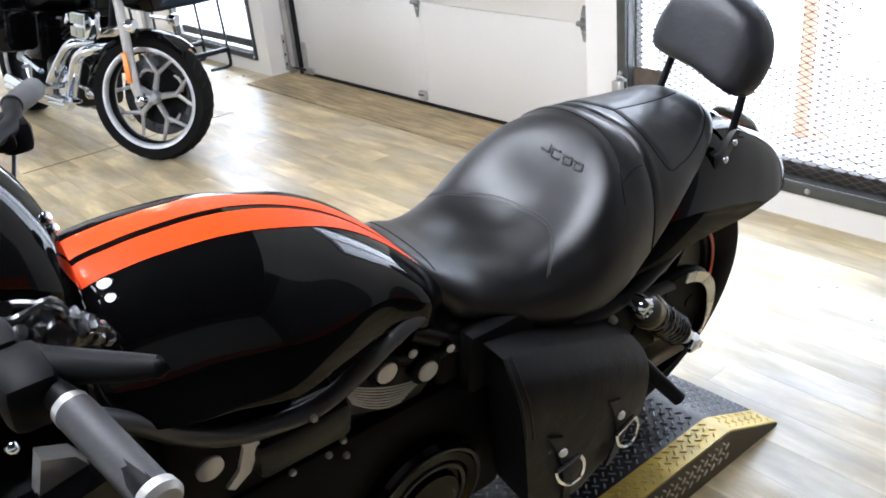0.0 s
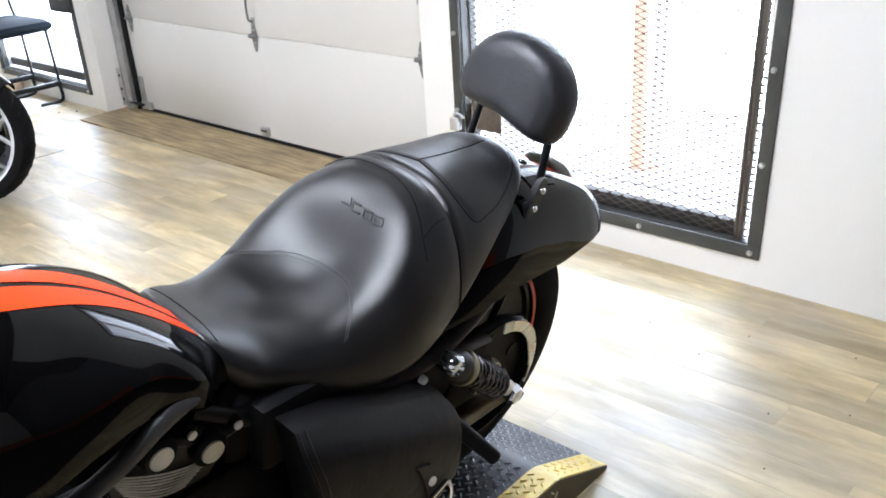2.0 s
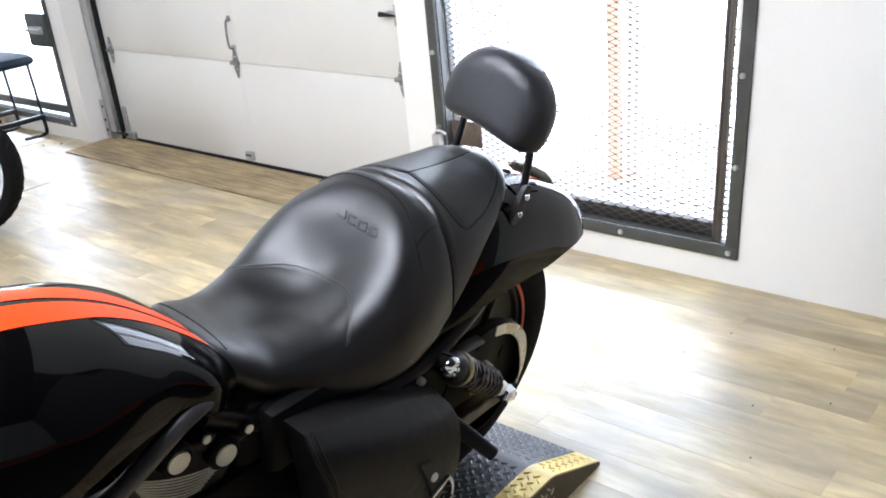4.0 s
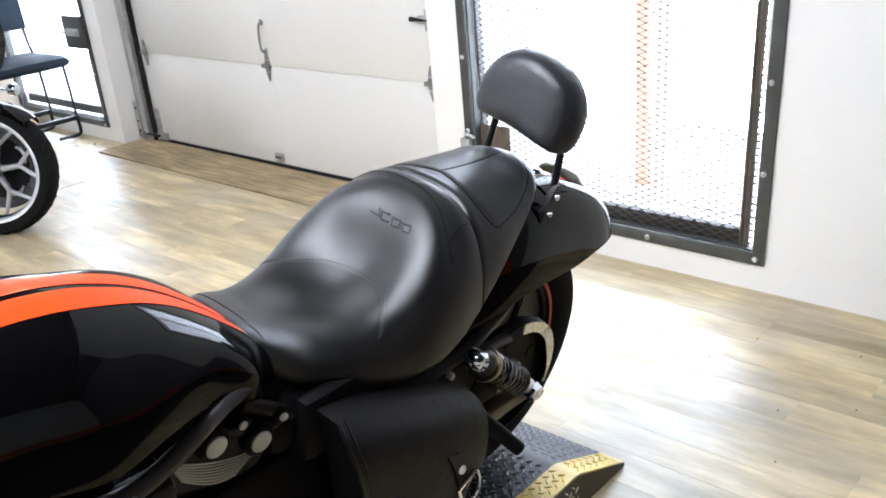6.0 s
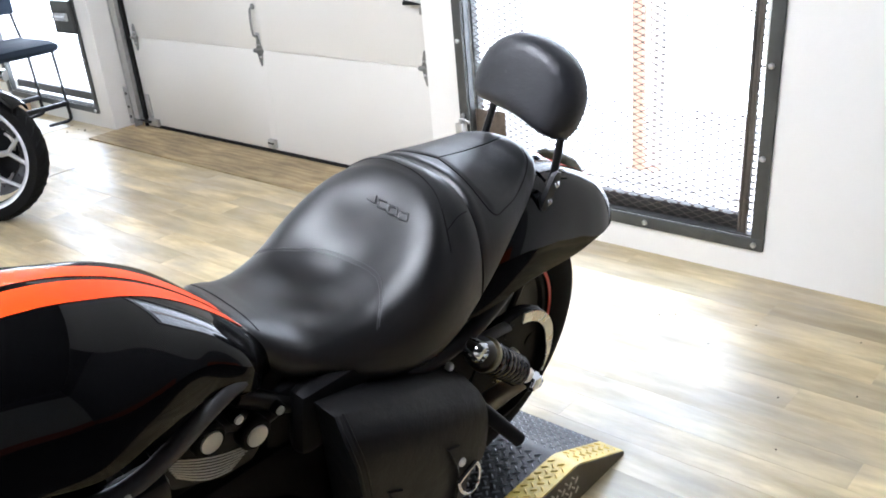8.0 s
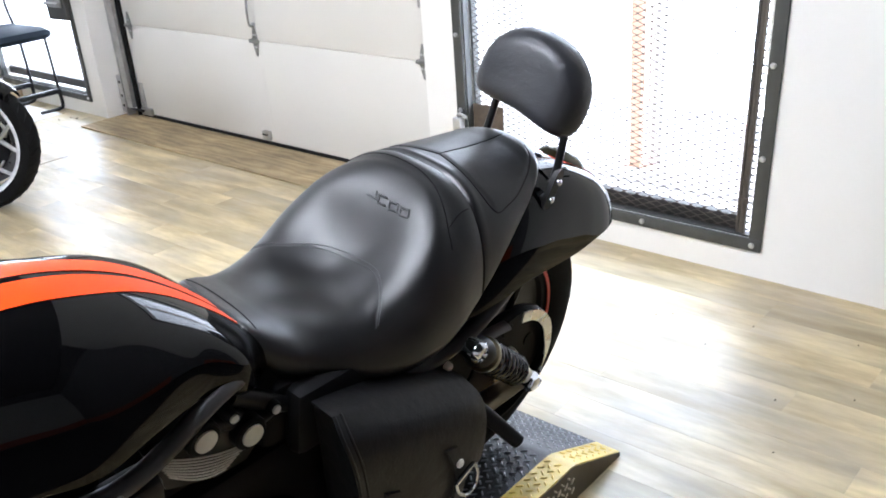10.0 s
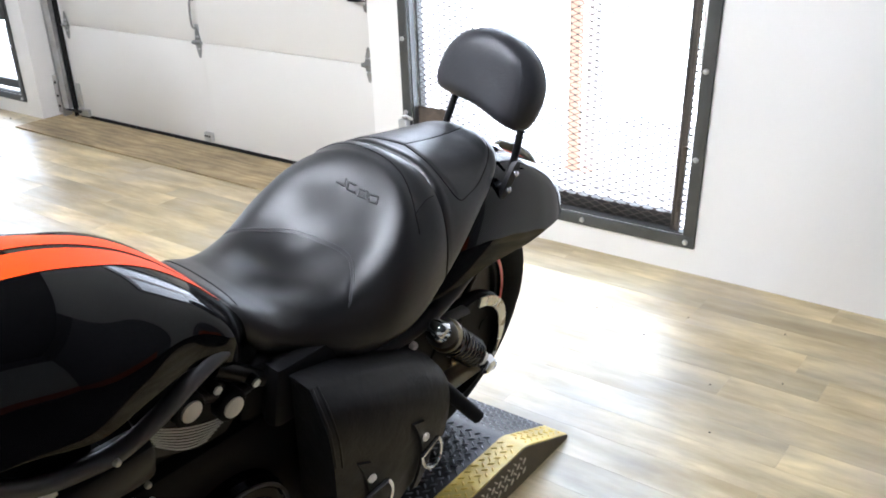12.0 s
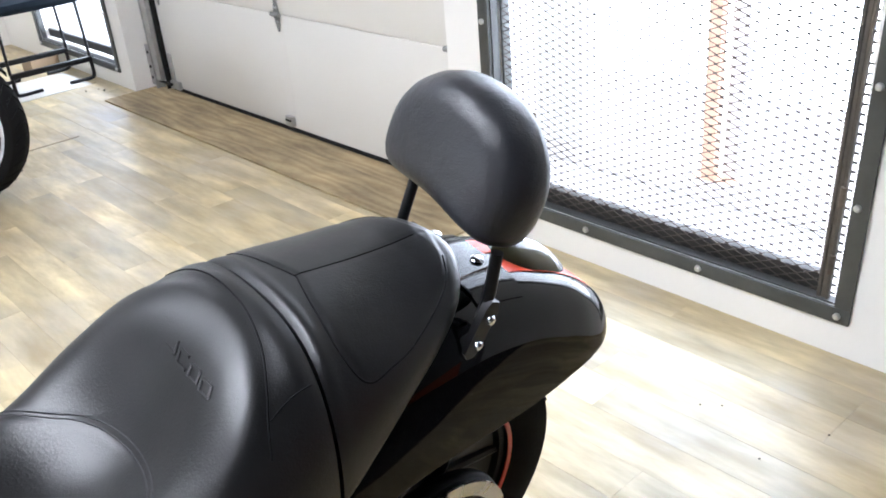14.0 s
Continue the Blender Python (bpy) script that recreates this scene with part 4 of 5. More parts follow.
# wheels
def wheel(name, where, r, half, parent, spokes, rim_mat, stripe_mat=None, fat=1.0, ratio=0.70, barrel=None, lip=None, fork=0.45, wide=0.012):
    """A cast wheel: tyre with a rounded tread, rim, hub and forked spokes. The axle is along y."""
    w = thing(name, "", "")
    for key in ("label", "category"):
        if key in w:
            del w[key]
    w.parent = parent
    w.matrix_basis = pose(*where)
    rim = r * ratio
    prof = [(rim, -half * 0.72), (rim + 0.01, -half * 0.86), (rim + (r - rim) * 0.45, -half), (rim + (r - rim) * 0.75, -half * 0.93), (r * 0.965, -half * 0.70), (r * 0.99, -half * 0.38), (r, 0)]
    prof = prof + [(a, -b) for a, b in prof[-2::-1]]
    prof += [(rim - 0.004, half * 0.6), (rim - 0.004, -half * 0.6)]
    tyre = part("tyre", lathe(bmesh.new(), (0, 0, 0), (0, 1, 0), prof, 72, closed=True), RUBBER, w, "black rubber tyre")
    bm = bmesh.new()
    for k in range(36):
        a = 2 * math.pi * k / 36
        for side in (1, -1):
            p = [Vector((math.cos(a + da) * (r * f + 0.0006), side * half * b, math.sin(a + da) * (r * f + 0.0006))) for da, f, b in ((0, 0.997, 0.12), (0.05, 0.985, 0.45), (0.11, 0.958, 0.72))]
            tube(bm, p, 0.0034, 5, 3)
    tagged(part("tread_groove", bm, MATTE, tyre), "fine tread grooves", kind="stuff")
    bm = bmesh.new()
    rp = [(rim - 0.002, -half * 0.74), (rim + 0.006, -half * 0.74), (rim + 0.008, -half * 0.66), (rim - 0.012, -half * 0.60), (rim - 0.022, -half * 0.3), (rim - 0.024, 0)]
    rp = rp + [(a, -b) for a, b in rp[-2::-1]] + [(rim - 0.004, half * 0.62), (rim - 0.004, -half * 0.62)]
    rim_ob = part("rim", lathe(bm, (0, 0, 0), (0, 1, 0), rp, 72, closed=True), barrel or rim_mat, w)
    if barrel:
        for side in (-1, 1):
            part("rim_lip", lathe(bmesh.new(), (0, side * half * 0.745, 0), (0, side, 0), [(rim - wide - 0.004, -0.012), (rim - wide, -0.003), (rim - 0.006, 0.001), (rim + 0.004, 0.003), (rim + 0.009, 0.001), (rim + 0.009, -0.004), (rim - 0.008, -0.010)], 72, closed=True), lip, rim_ob, "polished metal rim lip")
    if stripe_mat:
        for side in (1, -1):
            part("rim_stripe", lathe(bmesh.new(), (0, side * half * 0.745, 0), (0, side, 0), [(rim - 0.004, 0), (rim + 0.006, 0), (rim + 0.006, 0.002), (rim - 0.004, 0.002)], 72, closed=True), stripe_mat, w)
    part("hub", lathe(bmesh.new(), (0, -half * 0.62, 0), (0, 1, 0), [(0.016, -0.01), (0.024, 0), (0.032, 0.008), (0.032, half * 1.24 - 0.008), (0.024, half * 1.24), (0.016, half * 1.24 + 0.01)], 28), rim_mat, w)
    for k in range(spokes):
        a = 2 * math.pi * (k + 0.35) / spokes
        bm = bmesh.new()

        def pt(ang, rad, y=0.0):
            return (math.cos(ang) * rad, y, math.sin(ang) * rad)
        d = math.pi / spokes * 0.62
        tube(bm, [pt(a, 0.035, -half * 0.3), pt(a, rim * fork, -half * 0.42)], [0.017 * fat, 0.014 * fat], 8, 1)
        for s in (1, -1):
            tube(bm, [pt(a, rim * (fork - 0.03), -half * 0.42), pt(a + s * d, rim - 0.010, -half * 0.42)], [0.012 * fat, 0.0085 * fat], 8, 1)
        part("spoke", bm, rim_mat, w)
    return w


AX, AZ = 1.450, 0.322
rear = wheel("rear_wheel", (AX, 0, AZ), 0.310, 0.066, bike, 5, SATIN, REDPIPE)
for side in (-1, 1):
    part("wheel_disc", lathe(bmesh.new(), (0, side * 0.018, 0), (0, side, 0), [(0.0, 0.0), (0.20, 0.0), (0.222, 0.012), (0.222, 0.016), (0.19, 0.010), (0.06, 0.012), (0.05, 0.020), (0.0, 0.020)], 64), SATIN, rear, "solid black wheel disc")
front = wheel("front_wheel", (-0.22, 0, 0.335), 0.335, 0.062, bike, 5, SATIN, REDPIPE)

rows = []
for a in np.linspace(radians(72), radians(150), 24):
    rows.append([(AX + r * math.cos(a), y, AZ + r * math.sin(a)) for r, y in ((0.300, -0.085), (0.322, -0.080), (0.330, -0.05), (0.330, 0.05), (0.322, 0.080), (0.300, 0.085), (0.315, 0.070), (0.318, 0.0), (0.315, -0.070))])
part("mudguard", rings(bmesh.new(), rows), MATTE, bike, "black plastic mudguard over the rear tyre")

# belt pulley, its guard and the swingarm
PY = -0.116
bm = lathe(bmesh.new(), (AX, PY, AZ), (0, 1, 0), [(0.137, 0), (0.138, 0.004), (0.136, 0.028), (0.130, 0.028), (0.130, 0.0)], 72, closed=True)
pulley = part("belt_pulley", bm, MATTE, bike, "black belt pulley with a bright guard crescent")
rows = []
for a in np.linspace(radians(-30), radians(84), 40):
    w = 0.022 * min(1, (a - radians(-30)) / 0.7) + 0.001
    rows.append([(AX + r * math.cos(a), PY - d, AZ + r * math.sin(a)) for r, d in ((0.1375, 0.001), (0.1375, 0.004), (0.1365 - w, 0.004), (0.1365 - w, 0.001))])
part("bright_crescent", rings(bmesh.new(), rows), ALU, pulley, "bright machined guard crescent")
part("web", lathe(bmesh.new(), (AX, PY + 0.018, AZ), (0, 1, 0), [(0.132, 0), (0.132, 0.006), (0.03, 0.008), (0.03, 0.0)], 48, closed=True), MATTE, pulley)
part("hub_disc", lathe(bmesh.new(), (AX, PY + 0.006, AZ), (0, 1, 0), [(0.0, -0.004), (0.026, -0.004), (0.040, 0.0), (0.042, 0.012)], 32), ALU, pulley)
for k in range(5):
    a = 2 * math.pi * k / 5 + 0.3
    bm = lathe(bmesh.new(), (AX + 0.085 * math.cos(a), PY + 0.0175, AZ + 0.085 * math.sin(a)), (0, -1, 0), [(0.017, 0), (0.017, 0.002), (0.0, 0.002)], 16)
    part("web_recess", bm, MATTE, pulley)
bm = bmesh.new()
tube(bm, [(AX - 0.52, -0.102, 0.43), (AX - 0.2, -0.102, 0.455), (AX, -0.102, AZ + 0.136), (AX + 0.096, -0.102, AZ + 0.096), (AX + 0.136, -0.102, AZ), (AX + 0.096, -0.102, AZ - 0.096), (AX, -0.102, AZ - 0.136), (AX - 0.2, -0.102, 0.22)], 0.012, 8, 6, 0.4)
part("drive_belt", bm, MATTE, bike)
bm = bmesh.new()
tube(bm, [(1.285, -0.122, 0.462), (1.34, -0.124, 0.470), (AX - 0.05, -0.124, AZ + 0.142)], 0.014, 10, 6, 0.5)
part("belt_guard", bm, GUARDGREY, bike, "dull grey belt guard")
for side in (-1, 1):
    bm = bmesh.new()
    tube(bm, [(1.02, side * 0.125, 0.34), (1.25, side * 0.140, 0.318), (AX + 0.02, side * 0.138, AZ - 0.02)], [0.030, 0.026, 0.022], 12, 5, 0.6)
    arm = part("swingarm", bm, BRASS if side < 0 else SATIN, bike, "dull metallic swingarm leg")
    b2 = bmesh.new()
    lathe(b2, (AX + 0.015, side * 0.168, AZ - 0.01), (0, side, 0), [(0.022, -0.03), (0.022, 0), (0.016, 0.008), (0.0, 0.01)], 6)
    part("axle_nut", b2, CHROME, arm)


def shock(side):
    a, b = Vector((1.247, side * 0.162, 0.515)), Vector((1.476, side * 0.150, 0.308))
    d = (b - a).normalized()
    s = part("shock_absorber", tube(bmesh.new(), [a, a + d * 0.03, a + d * 0.06, b - d * 0.06, b], [0.016, 0.030, 0.026, 0.012, 0.012], 16, 1), SATIN, bike, "black shock absorber")
    u, v = axis_frame(d)
    coil = [a + d * (0.062 + 0.17 * k / 110) + 0.027 * (math.cos(k * 0.5) * u + math.sin(k * 0.5) * v) for k in range(111)]
    part("coil", tube(bmesh.new(), coil, 0.0058, 8, 1), SPRING, s, "dark polished coil spring")
    part("collar", lathe(bmesh.new(), a + d * 0.05, d, [(0.012, 0), (0.033, 0), (0.034, 0.006), (0.033, 0.012), (0.012, 0.012)], 24), BRASS, s)
    part("lower_clevis", tube(bmesh.new(), [b - d * 0.075, b - d * 0.03, b + d * 0.012], [0.020, 0.017, 0.016], 12, 1), ALU, s, "bare aluminium clevis")
    for p, rr in ((a, 0.019), (b, 0.013)):
        c = lathe(bmesh.new(), p, (0, side, 0), [(rr, -0.02), (rr * 1.1, 0.012), (rr * 1.05, 0.02), (rr * 0.75, 0.026), (rr * 0.7, 0.022), (0, 0.022)], 24)
        part("cap", c, CHROME, s, "chrome mounting cap")


shock(-1)
shock(1)

# frame tubes, rear rails and small bolts below the seat
for side in (-1, 1):
    pts = [(0.30, side * 0.140, 0.80), (0.368, side * 0.147, 0.752), (0.403, side * 0.147, 0.715), (0.442, side * 0.147, 0.684), (0.483, side * 0.147, 0.661), (0.530, side * 0.147, 0.647), (0.597, side * 0.147, 0.640), (0.660, side * 0.145, 0.660), (0.715, side * 0.142, 0.688), (0.760, side * 0.134, 0.697), (0.800, side * 0.118, 0.686), (0.83, side * 0.09, 0.66)]
    part("frame_tube", tube(bmesh.new(), pts, 0.0135, 14, 6), TUBEGREY, bike, "satin grey-black frame tube")
    part("frame_rail", tube(bmesh.new(), [(0.80, side * 0.08, 0.62), (0.92, side * 0.10, 0.55), (1.10, side * 0.135, 0.52), (1.26, side * 0.14, 0.53), (1.45, side * 0.12, 0.60)], 0.016, 12, 6), SATIN, bike)
    bolts("rail_bolt", [(1.154, side * 0.153, 0.489), (1.192, side * 0.153, 0.501)], (0, side, 0), 0.0085, 0.012, BRIGHT, bike)
part("side_panel", block(0.88, 1.24, -0.135, -0.09, 0.47, 0.60, bevel=0.02), MATTE, bike, "black plastic panel below the seat")
part("side_panel", block(0.88, 1.24, 0.09, 0.135, 0.47, 0.60, bevel=0.02), MATTE, bike, "black plastic panel below the seat")
part("pivot_cover", block(1.05, 1.135, -0.112, 0.112, 0.22, 0.58, bevel=0.015), MATTE, bike)
part("inner_guard", block(1.13, 1.34, -0.112, -0.072, 0.36, 0.57, bevel=0.012), MATTE, bike, "black plastic guard before the rear wheel")
part("battery_tray", block(0.84, 1.20, -0.10, 0.10, 0.42, 0.60, bevel=0.02), MATTE, bike)

# engine and its covers
bm = block(0.38, 1.02, -0.115, 0.115, 0.16, 0.50, bevel=0.03)
engine = part("engine", bm, MATTE, bike, "black engine block")
part("front_cylinder", block(0.40, 0.60, -0.10, 0.10, 0.45, 0.66, bevel=0.03, m=None), MATTE, bike)
part("rear_cylinder", block(0.66, 0.90, -0.085, 0.085, 0.44, 0.64, bevel=0.03), MATTE, bike)
# finned side cover in bare metal
for k in range(8):
    t = k / 7
    x0, x1 = 0.664 + 0.020 * t, 0.815 - 0.040 * t
    z0, z1 = 0.601 - 0.046 * t, 0.532 - 0.026 * t
    pts = [(x0 + (x1 - x0) * f, -0.100 - 0.004 * math.sin(math.pi * f), z0 + (z1 - z0) * f - 0.009 * math.sin(math.pi * f)) for f in np.linspace(0, 1, 9)]
    part("cooling_fin", tube(bmesh.new(), pts, 0.0014, 6, 1), BRIGHT, bike, "bare metal cooling fin")
part("fin_backing", rings(bmesh.new(), [[(x, y, z) for x, z in ((0.655, 0.61), (0.745, 0.61), (0.85, 0.535), (0.80, 0.48), (0.68, 0.53))] for y in (-0.096, -0.08)]), SATIN, bike)
for x, y, z, r in ((0.735, -0.116, 0.598, 0.0175), (0.811, -0.118, 0.561, 0.0175), (0.783, -0.114, 0.608, 0.007), (0.855, -0.116, 0.582, 0.007)):
    b2 = lathe(bmesh.new(), (x, y + 0.012, z), (0, -1, 0), [(r * 1.02, 0.008), (r * 1.02, 0.0105), (r, 0.0125), (r * 0.9, 0.0115), (0, 0.012)], 28)
    part("cover_bolt", b2, BRIGHT, bike, "machined round cover bolt")
    part("bolt_boss", lathe(bmesh.new(), (x, y + 0.04, z), (0, -1, 0), [(r * 1.55, 0), (r * 1.55, 0.034), (r * 1.35, 0.0375), (0, 0.0375)], 24), MATTE, bike)
part("bolt_bridge", tube(bmesh.new(), [(0.728, -0.082, 0.60), (0.78, -0.086, 0.588), (0.83, -0.09, 0.565), (0.875, -0.088, 0.57)], 0.016, 10, 4), SATIN, bike)
# radiator side cover, crescent bracket, round cam cover
part("side_cover", block(0.50, 0.645, -0.165, -0.11, 0.57, 0.635, bevel=0.015, m=pose(0, 0, 0)), SATIN, bike, "satin black side cover")
b2 = lathe(bmesh.new(), (0.442, -0.150, 0.628), (0, -1, 0), [(0.0185, -0.004), (0.0185, 0.0), (0.016, 0.002), (0, 0.003)], 28)
part("cover_bolt", b2, BRIGHT, bike, "machined round cover bolt")
part("crescent_bracket", rings(bmesh.new(), [[(x, y, z) for x, z in ((0.460, 0.58), (0.478, 0.60), (0.487, 0.635), (0.484, 0.668), (0.500, 0.66), (0.510, 0.632), (0.494, 0.59), (0.470, 0.572))] for y in (-0.152, -0.146)]), BRIGHT, bike)
bolts("engine_bolt", [(0.578, -0.168, 0.650)] + [(x, -0.118, z) for x, z in ((0.60, 0.53), (0.63, 0.50), (0.655, 0.515), (0.66, 0.48), (0.57, 0.505))], (0, -1, 0), 0.0055, 0.007, DULLALU, engine)
cam_cover = part("cam_cover", lathe(bmesh.new(), (0.80, -0.115, 0.30), (0, -1, 0), [(0.115, 0), (0.115, 0.02), (0.10, 0.035), (0.085, 0.036), (0.080, 0.030), (0.062, 0.030), (0.058, 0.042), (0, 0.044)], 40), GLOSS, bike, "round black engine cover")
for r in (0.104, 0.071):
    part("bright_ring", lathe(bmesh.new(), (0.80, -0.148, 0.30), (0, -1, 0), [(r, 0), (r + 0.006, 0), (r + 0.006, 0.004), (r, 0.004)], 48, closed=True), DISC, cam_cover)
part("exhaust", tube(bmesh.new(), [(0.55, 0.13, 0.40), (0.75, 0.20, 0.25), (1.1, 0.22, 0.25), (1.55, 0.23, 0.30)], [0.03, 0.035, 0.045, 0.045], 16, 5), SATIN, bike)
part("radiator", block(0.20, 0.30, -0.17, 0.17, 0.30, 0.70, bevel=0.02), MATTE, bike)
part("radiator_shroud", rings(bmesh.new(), [[(x, y, z) for x, z in ((0.16, 0.72), (0.34, 0.76), (0.38, 0.62), (0.34, 0.36), (0.22, 0.30))] for y in (-0.205, -0.165)]), GLOSS, bike)
part("radiator_shroud", rings(bmesh.new(), [[(x, y, z) for x, z in ((0.16, 0.72), (0.34, 0.76), (0.38, 0.62), (0.34, 0.36), (0.22, 0.30))] for y in (0.205, 0.165)]), GLOSS, bike)


# saddlebag on the left side: a bulging front between two edges, with gussets behind
BAG_FRONT = smooth_line([(0.905, -0.180, 0.575), (0.898, -0.203, 0.560), (0.907, -0.220, 0.513), (0.920, -0.226, 0.445), (0.932, -0.229, 0.375), (0.955, -0.226, 0.270)], 8)
BAG_REAR = smooth_line([(1.200, -0.185, 0.484), (1.208, -0.215, 0.466), (1.206, -0.236, 0.425), (1.190, -0.247, 0.355), (1.140, -0.248, 0.285), (1.080, -0.240, 0.225)], 8)


def bag_face(f, k, out=0.0):
    """A point of the bag's front: f from the front to the rear edge, k from top to bottom."""
    i = min(max(k, 0.0), 1.0) * (len(BAG_FRONT) - 1)
    j = min(int(i), len(BAG_FRONT) - 2)
    a, b = BAG_FRONT[j].lerp(BAG_FRONT[j + 1], i - j), BAG_REAR[j].lerp(BAG_REAR[j + 1], i - j)
    p = a.lerp(b, f)
    swell = max(0.0, math.sin(math.pi * min(1.0, max(0.0, f)))) ** 0.7
    up = max(0.0, 1 - k / 0.22)
    p.y -= 0.016 * swell * min(1.0, k / 0.2) + out * (1 - 0.8 * up)
    p.z += 0.010 * swell * up + out * up
    return p


def bag_body():
    loops = []
    for f in np.linspace(0.01, 0.99, 24):
        face = [bag_face(f, k) for k in np.linspace(0, 1, 24)]
        t, b = face[0], face[-1]
        loops.append([Vector((t.x, -0.135, t.z - 0.006))] + face + [Vector((b.x, -0.21, b.z - 0.018)), Vector((b.x, -0.15, b.z - 0.012)), Vector((b.x, -0.135, b.z + 0.01))])
    return part("saddlebag", rings(bmesh.new(), loops), BAG, bike, "black leather side bag with two buckled straps")


def bag_flap(bag):
    loops = []
    for f in np.linspace(-0.008, 1.008, 34):
        low = 0.60 + 0.10 * math.sin(math.pi * min(1.0, max(0.0, f)))
        ks = np.linspace(0, low, 20)
        outer = [bag_face(f, k, 0.007) for k in ks]
        inner = [bag_face(f, k, 0.002) for k in ks[::-1]]
        t = outer[0]
        loops.append([Vector((t.x, -0.135, t.z))] + outer + inner + [Vector((t.x, -0.135, t.z - 0.005))])
    return part("flap", rings(bmesh.new(), loops), BAG, bag, "black leather flap")


bag = bag_body()
bag_flap(bag)
for f in (0.004, 0.045):
    part("piping", tube(bmesh.new(), [bag_face(f, k, 0.0075) for k in np.linspace(0.0, 0.60, 16)], 0.0024, 6, 2), BAG, bag)


def bag_strap(f, k):
    p = bag_face(f, k, 0.0)
    u = (bag_face(f + 0.03, k) - bag_face(f - 0.03, k)).normalized()
    v = (bag_face(f + 0.021, k + 0.03) - bag_face(f - 0.021, k - 0.03)).normalized()
    u = (u - v * u.dot(v)).normalized()
    n = v.cross(u).normalized()
    if n.y > 0:
        n = -n
    df = 0.055
    loops = [[bag_face(f + 0.7 * (q - k) + s * df, q, o) for s, o in ((-1, 0.0075), (-0.9, 0.0125), (0.9, 0.0125), (1, 0.0075))] for q in np.linspace(k - 0.10, min(1.0, k + 0.30), 12)]
    part("strap", rings(bmesh.new(), loops), BAG, bag, "black leather strap")

    def at(a, b, c):
        return p + u * a + v * b + n * c
    part("rivet", lathe(bmesh.new(), at(0, 0, 0.0125), n, [(0.0085, 0), (0.008, 0.003), (0.004, 0.0055), (0, 0.006)], 16), BRIGHT, bag, "bright metal rivet")
    b2 = bmesh.new()
    tube(b2, [at(-0.023, 0.026, 0.018), at(0.023, 0.026, 0.018)], 0.0046, 8, 1)
    tube(b2, [at(0.024, 0.026, 0.018), at(0.026, 0.048, 0.020), at(0.015, 0.070, 0.021), at(0.0, 0.076, 0.021), at(-0.015, 0.070, 0.021), at(-0.026, 0.048, 0.020), at(-0.024, 0.026, 0.018)], 0.0033, 8, 5)
    part("buckle", b2, CHROME, bag, "nickel horseshoe buckle")


bag_strap(0.26, 0.69)
bag_strap(0.71, 0.54)

# footpeg, side stand
bm = bmesh.new()
tube(bm, [(1.190, -0.195, 0.462), (1.214, -0.222, 0.431), (1.264, -0.279, 0.366)], [0.011, 0.0150, 0.0135], 14, 4)
peg = part("passenger_footpeg", bm, MATTE, bike, "black rubber footpeg, folded")
part("clamp", tube(bmesh.new(), [(1.180, -0.185, 0.472), (1.202, -0.208, 0.446)], 0.020, 12, 1), ALU, peg)
part("side_stand", tube(bmesh.new(), [(0.70, -0.12, 0.20), (0.66, -0.22, 0.12), (0.62, -0.325, 0.088)], 0.013, 10, 4), SATIN, bike)

# fork, headlamp cowl, handlebar and controls
for side in (-1, 1):
    part("fork_leg", tube(bmesh.new(), [(-0.22, side * 0.10, 0.335), (-0.02, side * 0.10, 0.72), (0.09, side * 0.10, 0.94)], [0.03, 0.028, 0.022], 14, 1), SATIN, bike)
part("triple_clamp", block(0.02, 0.14, -0.13, 0.13, 0.90, 0.93, bevel=0.01, m=None), SATIN, bike)
cowl = hull([(0.02, 0.95, 0.06, 0.86), (0.06, 1.03, 0.11, 0.84), (0.14, 1.075, 0.135, 0.83), (0.22, 1.08, 0.138, 0.83), (0.29, 1.055, 0.125, 0.83), (0.335, 1.010, 0.105, 0.83), (0.358, 0.960, 0.085, 0.83), (0.368, 0.905, 0.06, 0.83)], 2.4, 0.5)
cowl_ob = hull_part("instrument_cowl", cowl, GLOSS, bike, "black gloss instrument cowl", 30, 28, 0.03, 0.85)
bolts("cowl_screw", [cowl(s, v) for s, v in ((0.350, -0.45), (0.353, -0.52), (0.30, -0.94))], (0.6, -0.5, 0.6), 0.006, 0.006, CHROME, cowl_ob)
bar = [(0.285, -0.45, 0.985), (0.265, -0.30, 0.985), (0.19, -0.17, 0.99), (0.12, -0.09, 0.965), (0.15, 0.09, 0.955), (0.30, 0.17, 0.945), (0.405, 0.27, 0.920), (0.43, 0.33, 0.921), (0.478, 0.405, 0.899)]
part("handlebar", tube(bmesh.new(), bar, 0.0125, 14, 6), MATTE, bike)
